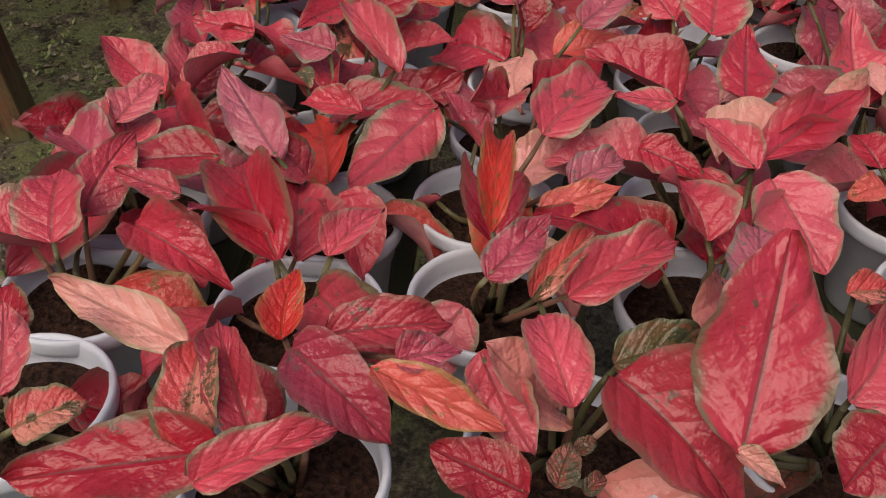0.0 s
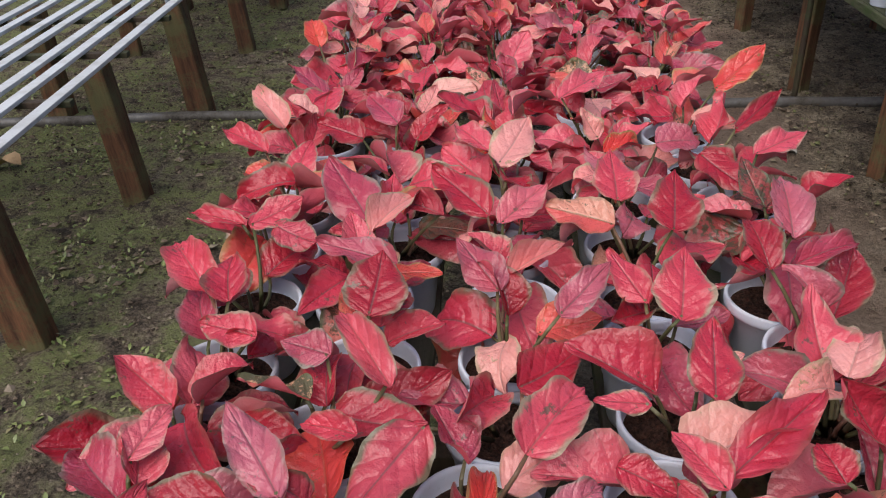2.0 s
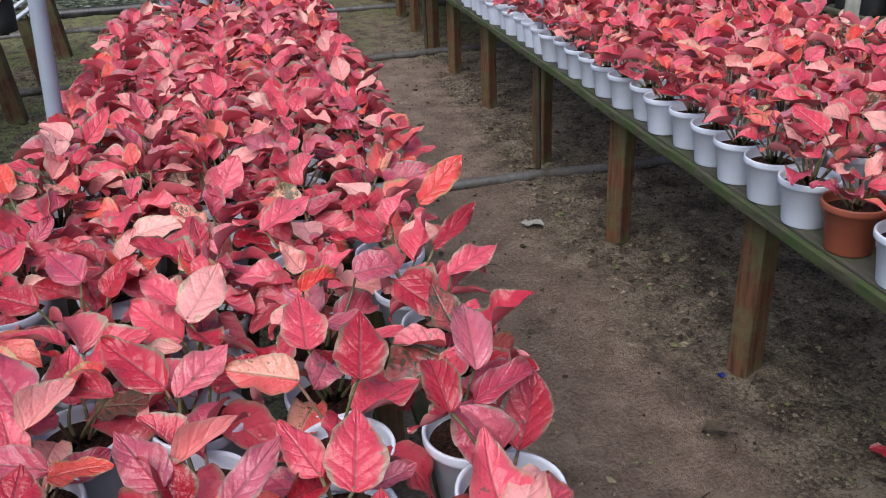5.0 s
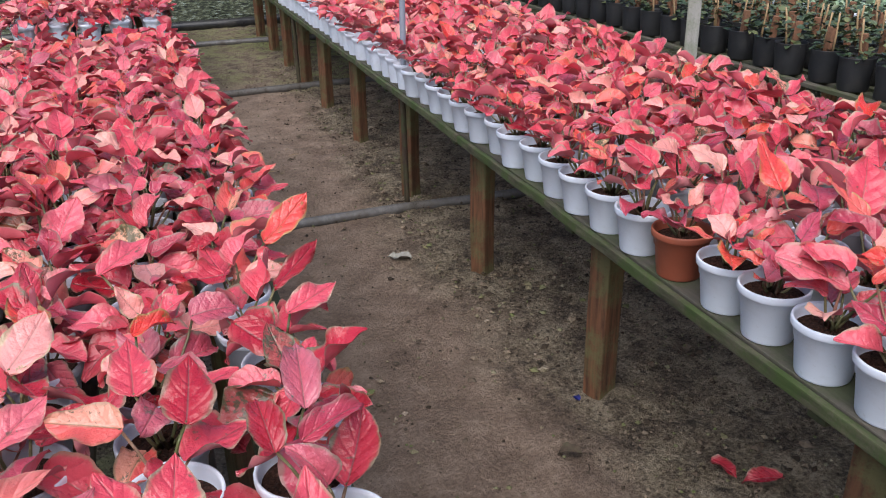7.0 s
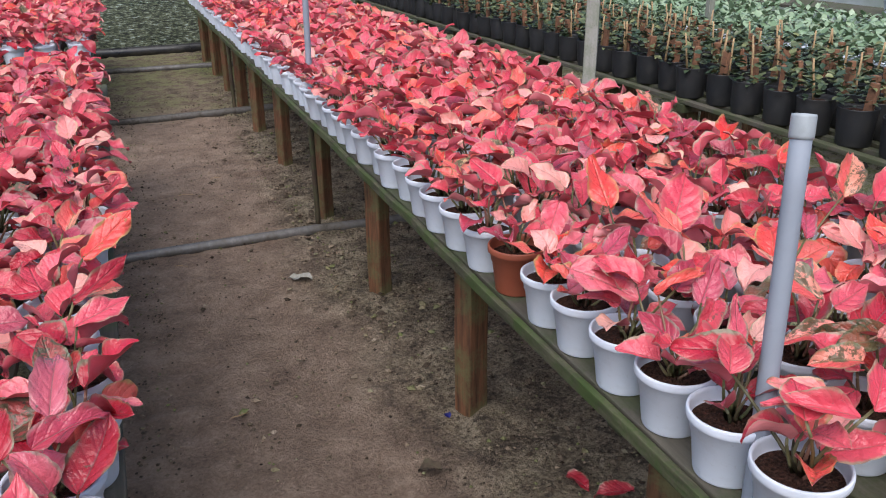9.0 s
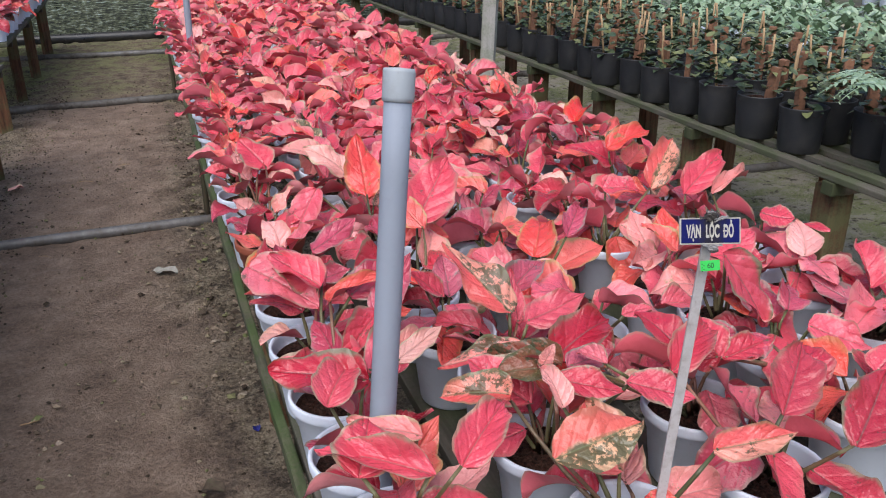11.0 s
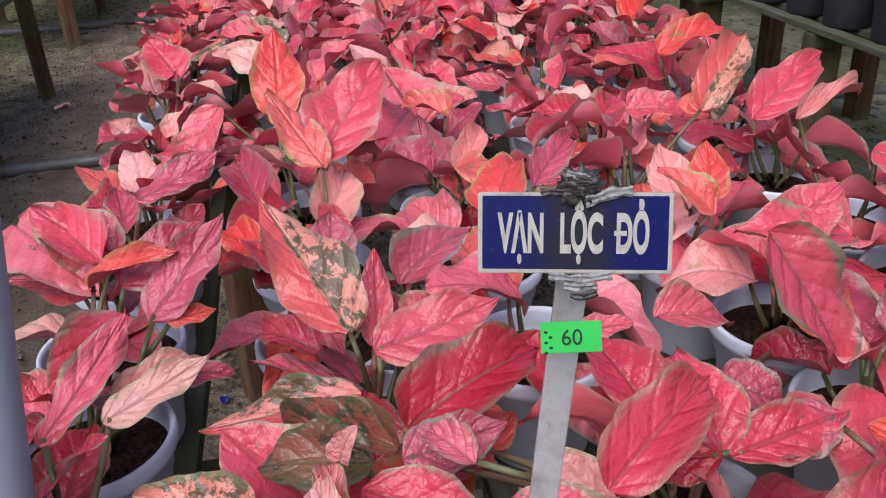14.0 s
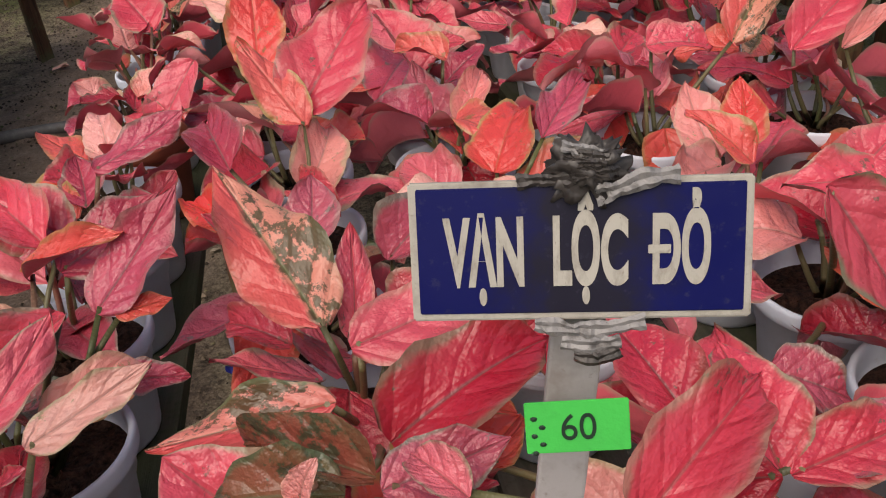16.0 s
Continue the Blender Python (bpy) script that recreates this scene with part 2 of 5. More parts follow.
M_FACE = smudged_enamel()
M_LETTER = plastic("worn_cream_lettering", (0.50, 0.47, 0.41), (0.20, 0.16, 0.13), 0.8, 0.55, 120.0)
M_TAPE = plastic("fluorescent_green_tape", (0.04, 0.58, 0.09), (0.03, 0.36, 0.06), 0.4, 0.5, 80.0)
M_INK = plastic("dark_ink", (0.012, 0.03, 0.02), (0.02, 0.05, 0.02), 0.3)
M_WRAP = plastic("weathered_grey_tape", (0.07, 0.06, 0.055), (0.010, 0.008, 0.007), 1.0, 0.3, 260.0)
M_CLEAR = plastic("frayed_whitish_tape", (0.30, 0.285, 0.28), (0.05, 0.042, 0.036), 1.0, 0.3, 300.0)
M_FOAM = plastic("coco_fibre_stake", (0.24, 0.115, 0.065), (0.07, 0.04, 0.028), 1.0, 0.9, 60.0)
M_BAMBOO = plastic("pale_bamboo", (0.42, 0.28, 0.15), (0.2, 0.12, 0.07), 0.6, 0.6, 40.0)


def wood(name, dark, light, moss, mossy, grain=(1.0, 1.0, 0.08)):
    n = Nodes(name)
    pos = n.objvec()
    stretch = n.node("Mapping", {"Vector": pos, "Scale": grain}).outputs[0]
    r = n.node("ObjectInfo").outputs["Random"]
    g = n.noise(55.0, 5.0, 0.65, stretch)
    b = n.noise(5.0, 4.0, 0.6, pos)
    fine = n.noise(130.0, 3.0, 0.6, pos)
    col = n.mix(n.map(g, 0.3, 0.7), dark, light)
    col = n.mix(n.map(r, 0.0, 1.0, 0.0, 0.45), col, dark)
    col = n.mix(n.math("MULTIPLY", n.map(n.math("ADD", b, n.math("MULTIPLY", fine, 0.25)), 0.56, 0.70), mossy), col, moss)
    col = n.mix(n.math("MULTIPLY", n.map(fine, 0.6, 0.75), 0.35), col, (0.03, 0.025, 0.02))
    n.bump(n.math("ADD", n.math("MULTIPLY", g, 1.0), n.math("MULTIPLY", fine, 0.4)), 0.6, 0.004)
    return n.done(col, 0.78, 0.3)


M_POST = wood("weathered_brown_post", (0.04, 0.02, 0.013), (0.25, 0.115, 0.06), (0.13, 0.13, 0.06), 0.8)
M_DARKWOOD = wood("dark_weathered_wood", (0.035, 0.024, 0.018), (0.11, 0.08, 0.055), (0.05, 0.075, 0.03), 0.6)
M_BOARD = wood("mossy_grey_board", (0.06, 0.054, 0.042), (0.17, 0.15, 0.12), (0.06, 0.08, 0.03), 0.6, (1.0, 0.06, 1.0))
M_EDGE = wood("green_mossy_edge", (0.03, 0.032, 0.018), (0.16, 0.145, 0.095), (0.05, 0.085, 0.02), 0.75, (1.0, 0.15, 1.0))
M_PALEPOST = wood("pale_weathered_post", (0.22, 0.21, 0.19), (0.38, 0.37, 0.34), (0.12, 0.15, 0.08), 0.5)


def soil_material(name, dark, light):
    n = Nodes(name)
    pos = n.objvec()
    a = n.noise(160.0, 6.0, 0.7, pos)
    b = n.node("TexVoronoi", {"Scale": 140.0, "Vector": pos}).outputs["Distance"]
    col = n.mix(n.map(a, 0.35, 0.7), dark, light)
    n.bump(n.math("ADD", a, b), 1.0, 0.008)
    return n.done(col, 0.95, 0.2)


M_SOIL = soil_material("dark_potting_soil", (0.012, 0.006, 0.004), (0.12, 0.055, 0.038))


def ground_material():
    n = Nodes("trodden_mossy_earth")
    pos = n.geovec()
    xyz = n.node("SeparateXYZ", {0: pos})
    x = xyz.outputs[0]
    big = n.noise(0.9, 4.0, 0.6, pos)
    mid = n.noise(6.0, 6.0, 0.65, pos)
    fine = n.noise(70.0, 8.0, 0.75, pos)
    grit = n.node("TexVoronoi", {"Scale": 70.0, "Vector": pos}).outputs["Distance"]
    earth = n.ramp(n.math("ADD", n.math("MULTIPLY", mid, 0.45), n.math("MULTIPLY", fine, 0.55)),
                   [(0.40, (0.05, 0.038, 0.027)), (0.49, (0.21, 0.16, 0.115)), (0.58, (0.46, 0.37, 0.28))])
    y = xyz.outputs[1]
    # the trodden middle of each aisle is bare; moss grows away from it
    d1 = n.math("ABSOLUTE", n.math("SUBTRACT", x, 1.24))
    bare = n.map(n.math("ADD", d1, n.math("MULTIPLY", n.math("SUBTRACT", big, 0.5), 0.9)), 0.66, 0.38)
    bare = n.math("MULTIPLY", bare, n.map(n.math("ADD", y, big), 8.6, 7.4, 0.25, 1.0))
    wet = n.mix(n.map(n.math("ADD", n.math("MULTIPLY", fine, 0.5), n.math("MULTIPLY", mid, 0.5)), 0.38, 0.62), (0.20, 0.135, 0.10), (0.48, 0.345, 0.265))
    col = n.mix(n.math("MULTIPLY", bare, 0.8), earth, wet)
    green = n.math("MULTIPLY", n.map(n.math("ADD", n.math("MULTIPLY", mid, 0.6), n.math("MULTIPLY", big, 0.4)), 0.44, 0.53), n.math("SUBTRACT", 1.0, bare))
    away = n.math("MAXIMUM", n.map(n.math("ABSOLUTE", n.math("SUBTRACT", x, 1.85)), 1.2, 1.65, 0.12, 1.0), n.map(y, 7.0, 7.8))
    green = n.math("MULTIPLY", green, away)
    leafy = n.map(n.math("ADD", n.math("MULTIPLY", fine, 0.7), n.math("MULTIPLY", mid, 0.3)), 0.42, 0.52)
    # pale sand near the bags, its colour raised to stand in for missing light
    lifted_sand = n.map(n.math("ADD", x, n.math("MULTIPLY", mid, 0.8)), 3.3, 3.7)
    col = n.mix(n.math("MULTIPLY", lifted_sand, 0.75), col, n.mix(fine, (0.45, 0.41, 0.33), (0.68, 0.63, 0.52)))
    col = n.mix(n.math("MULTIPLY", n.math("MULTIPLY", green, leafy), 0.8), col, n.mix(fine, (0.07, 0.11, 0.025), (0.33, 0.38, 0.12)))
    col = n.mix(n.math("MULTIPLY", n.map(n.noise(15.0, 6.0, 0.75, pos), 0.54, 0.62), n.map(bare, 0.0, 1.0, 0.85, 0.18)), col, (0.05, 0.038, 0.028))
    n.bump(n.math("ADD", n.math("MULTIPLY", fine, 1.6), n.math("ADD", n.math("MULTIPLY", grit, -0.35), n.math("MULTIPLY", mid, 1.2))), 1.0, 0.022)
    return n.done(col, n.map(bare, 0.0, 1.0, 0.92, 0.6), 0.35)


def clod_material():
    n = Nodes("loose_earth_crumbs")
    r = n.node("NewGeometry").outputs["Random Per Island"]
    col = n.ramp(r, [(0.0, (0.03, 0.021, 0.015)), (0.4, (0.10, 0.075, 0.055)), (0.75, (0.24, 0.185, 0.135)), (0.9, (0.12, 0.14, 0.05)), (1.0, (0.3, 0.24, 0.19))])
    return n.done(col, 0.95, 0.2)


M_CLOD = clod_material()
M_GROUND = ground_material()


def net_material():
    n = Nodes("dark_shade_net")
    pos = n.geovec()
    a = n.noise(2.2, 5.0, 0.7, pos)
    st = n.node("Mapping", {"Vector": pos, "Scale": (1.0, 1.0, 2.6)}).outputs[0]
    b = n.noise(16.0, 6.0, 0.8, st)
    thread = n.noise(9.0, 3.0, 0.7, n.node("Mapping", {"Vector": pos, "Scale": (1.0, 1.0, 14.0)}).outputs[0])
    hole = n.map(n.math("ADD", n.math("MULTIPLY", a, 0.6), n.math("MULTIPLY", b, 0.4)), 0.47, 0.58)
    # the palest stop paints specks of daylight through the holes into the threads
    lit_web = n.ramp(n.math("ADD", n.math("MULTIPLY", b, 0.55), n.math("MULTIPLY", thread, 0.45)),
                 [(0.42, (0.012, 0.014, 0.013)), (0.49, (0.05, 0.06, 0.045)), (0.55, (0.20, 0.22, 0.13)), (0.62, (0.6, 0.72, 0.74))])
    n.done(lit_web, 0.5, 0.4)
    gap = n.node("BsdfTransparent", {"Color": (0.8, 0.95, 1.0, 1)})
    m = n.node("MixShader", {0: n.math("MULTIPLY", hole, 0.3), 1: n.bsdf.outputs[0], 2: gap.outputs[0]})
    n.tree.links.new(m.outputs[0], n.out.inputs[0])
    return n.mat


M_NET = net_material()

# ---- mesh helpers ----
rng = random.Random(7)


def mesh_of(name, verts, faces, mat, smooth=True, uvs=None, backs=None):
    me = bpy.data.meshes.new(name)
    me.from_pydata(verts, [], faces)
    me.materials.append(mat)
    if backs is not None:
        me.materials.append(M_UNDER)
        me.polygons.foreach_set("material_index", backs)
    if smooth:
        me.polygons.foreach_set("use_smooth", [True] * len(me.polygons))
    if uvs is not None:
        lay = me.uv_layers.new(name="UVMap")
        idx = np.zeros(len(me.loops), dtype=np.int32)
        me.loops.foreach_get("vertex_index", idx)
        lay.data.foreach_set("uv", np.asarray(uvs, dtype=np.float32)[idx].ravel())
    me.update()
    return me


def part(name, me, parent, m=None, label=""):
    ob = new(name, me)
    ob.parent = parent
    if m is not None:
        ob.matrix_basis = m
    if label:
        ob["label"] = label
    return ob


def thing(name, m, label, category, group=""):
    ob = new(name)
    ob.empty_display_size = 0.05
    ob.matrix_basis = m
    return tagged(ob, label, category, group)


def box_mesh(name, sx, sy, sz, mat, bevel=0.004, jitter=0.0, cuts=1):
    """A bevelled bar, its base at z = 0, its middle on the z axis."""
    bm = bmesh.new()
    bmesh.ops.create_cube(bm, size=1.0)
    for v in bm.verts:
        v.co = Vector((v.co.x * sx, v.co.y * sy, (v.co.z + 0.5) * sz))
    if cuts > 1:
        long = max(range(3), key=lambda i: (sx, sy, sz)[i])
        es = [e for e in bm.edges if abs((e.verts[0].co - e.verts[1].co)[long]) > 1e-5]
        bmesh.ops.subdivide_edges(bm, edges=es, cuts=cuts, use_grid_fill=True)
    if bevel:
        sharp = [e for e in bm.edges if len(e.link_faces) == 2 and e.calc_face_angle(0) > 0.5]
        bmesh.ops.bevel(bm, geom=sharp, offset=bevel, segments=2, affect="EDGES", profile=0.6)
    if jitter:
        for v in bm.verts:
            p = v.co * 3.0
            v.co += Vector((noise.noise(p), noise.noise(p + Vector((9, 0, 0))), 0)) * jitter
    me = bpy.data.meshes.new(name)
    bm.to_mesh(me)
    bm.free()
    me.materials.append(mat)
    return me


def lathe(name, profile, mat, seg=36, wobble=0.0, smooth=True):
    verts, faces = [], []
    for r, z in profile:
        for k in range(seg):
            a = 2 * math.pi * k / seg
            rr = r * (1 + wobble * math.sin(3 * a + 40 * z) + wobble * 0.6 * math.sin(7 * a - 60 * z))
            verts.append((rr * math.cos(a), rr * math.sin(a), z))
    for i in range(len(profile) - 1):
        for k in range(seg):
            k2 = (k + 1) % seg
            faces.append((i * seg + k, i * seg + k2, (i + 1) * seg + k2, (i + 1) * seg + k))
    if profile[0][0] > 1e-4:
        faces.append(tuple(reversed(range(seg))))
    if profile[-1][0] > 1e-4:
        n0 = (len(profile) - 1) * seg
        faces.append(tuple(range(n0, n0 + seg)))
    return mesh_of(name, verts, faces, mat, smooth)


def tube_data(pts, radii, seg=6):
    """Vertices and faces of a tube along points."""
    verts, faces = [], []
    pts = [Vector(p) for p in pts]
    for i, p in enumerate(pts):
        d = (pts[min(i + 1, len(pts) - 1)] - pts[max(i - 1, 0)]).normalized()
        a = d.orthogonal().normalized() if abs(d.z) < 0.95 else d.cross(Vector((0, 1, 0))).normalized()
        b = d.cross(a)
        for k in range(seg):
            t = 2 * math.pi * k / seg
            verts.append(tuple(p + (a * math.cos(t) + b * math.sin(t)) * radii[i]))
    for i in range(len(pts) - 1):
        for k in range(seg):
            k2 = (k + 1) % seg
            faces.append((i * seg + k, i * seg + k2, (i + 1) * seg + k2, (i + 1) * seg + k))
    faces.append(tuple(reversed(range(seg))))
    faces.append(tuple(range((len(pts) - 1) * seg, len(pts) * seg)))
    return verts, faces


class Heap:
    """Gathers pieces into one mesh."""

    def __init__(self):
        self.v, self.f, self.uv, self.backs = [], [], [], []

    def add(self, verts, faces, m=None, uvs=None, backs=()):
        o = len(self.v)
        self.v += [tuple(m @ Vector(p)) for p in verts] if m is not None else list(verts)
        self.f += [tuple(i + o for i in face) for face in faces]
        self.uv += list(uvs) if uvs is not None else [(0.5, 0.5)] * len(verts)
        self.backs += list(backs)

    def mesh(self, name, mat, smooth=True):
        return mesh_of(name, self.v, self.f, mat, smooth, self.uv, self.backs or None)


# ---- leaves ----
def leaf_data(length, width, fold, curl, side, wave, seed, nv=14, nu=8):
    """A pointed oval blade from the origin along +y, its upper face to +z. Returns vertices, faces, uvs."""
    r = random.Random(seed)
    ph1, ph2 = r.uniform(0, 6.28), r.uniform(0, 6.28)
    verts, uvs, faces = [], [], []
    y = z = 0.0
    norm = (0.36 ** 0.5) * (0.64 ** 0.88)
    for i in range(nv + 1):
        v = i / nv
        ang = curl * (v ** 1.3) - curl * 0.25
        if i:
            y += math.cos(ang) * length / nv
            z -= math.sin(ang) * length / nv
        w = width / 2 * ((max(v, 0.004) ** 0.5) * (max(1 - v, 0.0) ** 0.88)) / norm
        w = max(w, 0.0006)
        bend = side * width * (v ** 2)
        for k in range(nu + 1):
            u = 2 * k / nu - 1
            au = abs(u)
            lift = fold * w * (au ** 1.3) * (1 - 0.35 * v)
            ripple = wave * width * au * au * (math.sin(9 * v + ph1 + (2.0 if u > 0 else 0)) * 0.6 + math.sin(17 * v + ph2 * u) * 0.3)
            quilt = 0.0013 * (0.6 + 0.4 * math.sin(5 * v + ph2)) * math.sin(8 * 2 * math.pi * (v - 0.3 * au)) * au * (1 - au) * 3
            h = lift + 1.4 * ripple + 1.5 * quilt
            cx = u * w * math.cos(min(abs(fold), 1.2) * 0.6)
            verts.append((cx + bend, y + math.sin(ang) * h, z + math.cos(ang) * h))
            uvs.append((k / nu, v))
    s = nu + 1
    for i in range(nv):
        for k in range(nu):
            faces.append((i * s + k, i * s + k + 1, (i + 1) * s + k + 1, (i + 1) * s + k))
    return verts, faces, uvs


def blade_data(length, width, fold, curl, side, wave, seed, nv=16, nu=8, twist=0.0):
    """A quilted, wavy blade with an upper and an under sheet that meet at the margin. Returns vertices, faces, uvs and the sheet of each face."""
    r = random.Random(seed)
    ph1, ph2, ph3 = r.uniform(0, 6.28), r.uniform(0, 6.28), r.uniform(0, 6.28)
    tip = r.uniform(0.72, 0.98)
    root = r.uniform(0.40, 0.56)
    peak = root / (root + tip)
    norm = (peak ** root) * ((1 - peak) ** tip)
    fine = nv > 10
    tops, lows, uvs = [], [], []
    y = z = 0.0
    for i in range(nv + 1):
        v = i / nv
        ang = curl * (v ** 1.3) - curl * 0.25
        if i:
            y += math.cos(ang) * length / nv
            z -= math.sin(ang) * length / nv
        w = width / 2 * ((max(v, 0.004) ** root) * (max(1 - v, 0.0) ** tip)) / norm
        w = max(w * (1 + (0.035 * math.sin(19 * v + ph3) + 0.02 * math.sin(37 * v + ph1) if fine else 0.0)), 0.0006)
        bend = side * width * (v ** 2)
        roll = twist * (v - 0.2)
        for k in range(nu + 1):
            u = 2 * k / nu - 1
            au = abs(u)
            lift = fold * w * (au ** 1.25) * (1 - 0.35 * v)
            ripple = wave * width * au * au * (math.sin(8 * v + ph1 + (2.2 if u > 0 else 0)) * 0.75 + math.sin(15 * v + ph2 * u) * 0.35)
            quilt = 0.0024 * (0.7 + 0.3 * math.sin(5 * v + ph2)) * math.sin(10 * math.pi * (v - 0.3 * au)) * au * (1 - au) * 3 if fine else 0.0
            h = lift + 1.4 * ripple + quilt
            cx = u * w * math.cos(min(abs(fold), 1.2) * 0.6)
            cx, h = cx * math.cos(roll) - h * math.sin(roll), cx * math.sin(roll) + h * math.cos(roll)
            tops.append((cx + bend, y + math.sin(ang) * h, z + math.cos(ang) * h))
            h -= 0.0011 * (1 - au ** 4) * min(1.0, 8 * v * (1 - v))
            lows.append((cx + bend, y + math.sin(ang) * h, z + math.cos(ang) * h))
            uvs.append((k / nu, v))
    s = nu + 1
    up = []
    for i in range(nv):
        for k in range(nu):
            a, b, c, d = i * s + k, i * s + k + 1, (i + 1) * s + k + 1, (i + 1) * s + k
            up += [(a, b, c), (a, c, d)]
    o = len(tops)
    down = [tuple(j + o for j in reversed(f)) for f in up]
    return tops + lows, up + down, uvs + uvs, [0] * len(up) + [1] * len(down)


def wild_blade(r, seed, nv=16, nu=8):
    return blade_data(0.132, r.uniform(0.078, 0.104), r.uniform(0.0, 1.0), r.uniform(-0.5, 1.3), r.uniform(-0.4, 0.4), r.uniform(0.05, 0.17), seed, nv, nu, r.uniform(-0.7, 0.7))


SHAPES = [wild_blade(rng, i) for i in range(18)]
FLAT = [blade_data(0.12, 0.076, 0.05 + 0.11 * i, -0.3 + 0.2 * i, 0.03 * (i - 3.5), 0.09, 40 + i, 20, 8, 0.07 * (i - 3.5)) for i in range(8)]
LEAF = {mat.name: [mesh_of("leaf", v, f, mat, True, uv, bk) for v, f, uv, bk in SHAPES] for mat in CLASSES}
OPEN_LEAF = {mat.name: [mesh_of("leaf", v, f, mat, True, uv, bk) for v, f, uv, bk in FLAT] for mat in CLASSES}


def plant_plan(r, leaves=None, reach=1.0, tight=False):
    """Petioles and blades of one plant: a list of (path of the petiole, pose and size of the blade)."""
    count = leaves or r.randint(10, 14)
    plan = []
    turn = r.uniform(0, 6.28)
    for i in range(count):
        f = i / max(count - 1, 1)
        az = turn + i * 2.4 + r.uniform(-0.35, 0.35)
        rise = (0.035 + 0.075 * (1 - f) + r.uniform(-0.01, 0.02)) * reach
        out = (0.015 + 0.05 * f + r.uniform(0, 0.02)) * reach
        d = Vector((-math.sin(az), math.cos(az), 0))
        base = Vector((0, 0, 0.108)) + d * out + Vector((0, 0, rise))
        start = Vector((0, 0, 0.10)) + d * 0.008
        midp = start.lerp(base, 0.55) - d * 0.006 + Vector((0, 0, 0.012))
        pitch = r.uniform(8, 55) * (1 - f) + r.uniform(-42, 25) * f
        pitch -= 32 * max(0.0, -d.y)
        if tight:
            pitch, out = abs(pitch) * 0.8 + 8, out * 0.7
            base = Vector((0, 0, 0.108)) + d * out + Vector((0, 0, rise))
        size = (0.8 if tight else 1.0) * r.uniform(0.62, 1.02) * (0.85 if f < 0.15 else 1.0)
        m = Matrix.Translation(base) @ Matrix.Rotation(az, 4, "Z") @ Matrix.Rotation(radians(pitch), 4, "X") @ Matrix.Rotation(radians(r.uniform(-35, 35)), 4, "Y")
        plan.append(([start, midp, base], m, size))
    return plan


def petiole_data(bow):
    pts = [(bow * math.sin(math.pi * t), 0, t) for t in (0, 0.25, 0.5, 0.75, 1.0)]
    return tube_data(pts, [0.0040, 0.0034, 0.0030, 0.0027, 0.0022], 6)


def along(a, b):
    """A pose that lays a unit length of +z from a to b."""
    d = b - a
    return Matrix.Translation(a) @ d.to_track_quat("Z", "Y").to_matrix().to_4x4() @ Matrix.Diagonal((1, 1, d.length, 1))


M_STEM = green_leaf("petiole", [(0.0, (0.10, 0.11, 0.04)), (0.4, (0.20, 0.16, 0.08)), (0.7, (0.07, 0.075, 0.035)), (1.0, (0.32, 0.14, 0.10))])
PETIOLE = [mesh_of("petiole", *petiole_data(w), M_STEM) for w in (-0.012, -0.005, 0.004, 0.011)]

POT_H, POT_R = 0.128, 0.0775
POT_PROFILE = [(0.050, 0.0), (0.0545, 0.002), (0.056, 0.006), (0.0655, 0.084), (0.0682, 0.0865), (0.0705, 0.106), (0.0735, 0.1075),
               (0.0768, 0.111), (POT_R, 0.116), (POT_R, 0.124), (0.0765, 0.1275), (0.0745, POT_H), (0.0718, 0.1268), (0.0705, 0.122), (0.0690, 0.108), (0.0670, 0.094)]
POT = lathe("pot", POT_PROFILE, M_WHITE)
POT_TERRA = lathe("pot", POT_PROFILE, M_TERRA)


def soil_mesh(seed, radius=0.0685, level=0.0, mat=M_SOIL):
    r = random.Random(seed)
    verts, faces = [(0, 0, level + 0.006)], []
    seg, rings = 22, 7
    for i in range(1, rings + 1):
        for k in range(seg):
            a = 2 * math.pi * (k + 0.5 * (i % 2)) / seg
            rr = radius * i / rings
            verts.append((rr * math.cos(a), rr * math.sin(a), level + 0.006 * (1 - i / rings) + (r.uniform(-0.004, 0.004) if i < rings else 0)))
    for k in range(seg):
        faces.append((0, 1 + k, 1 + (k + 1) % seg))
    for i in range(rings - 1):
        for k in range(seg):
            k2 = (k + 1) % seg
            a, b = 1 + i * seg, 1 + (i + 1) * seg
            faces.append((a + k, b + k, b + k2, a + k2))
    return mesh_of("soil", verts, faces, mat, False)


SOILS = [soil_mesh(i) for i in range(4)]


def add_leaf(ob, r, start, lm, size, mat, meshes):
    base = lm.translation
    part("petiole", r.choice(PETIOLE), ob, along(start, base + (lm.to_3x3() @ Vector((0, 1, 0))).normalized() * 0.006))
    part("leaf", r.choice(meshes[mat.name]), ob, lm @ Matrix.Diagonal((*size, 1)))


def near_plant(m, r, mix, label, group, leaves=None, terra=False, reach=1.0, tight=False):
    ob = thing("potted_aglaonema", m, label, "potted plant", group)
    part("pot", POT_TERRA if terra else POT, ob, label="brown plastic pot" if terra else "white plastic pot with a rolled rim")
    part("soil", r.choice(SOILS), ob, pose(0, 0, 0.101, 0, 0, r.uniform(0, 360)), "dark crumbly soil")
    for path, lm, s in plant_plan(r, leaves, reach, tight):
        add_leaf(ob, r, path[0], lm, (s * r.uniform(0.9, 1.1), s, s), r.choices(CLASSES, mix)[0], LEAF)
    return ob


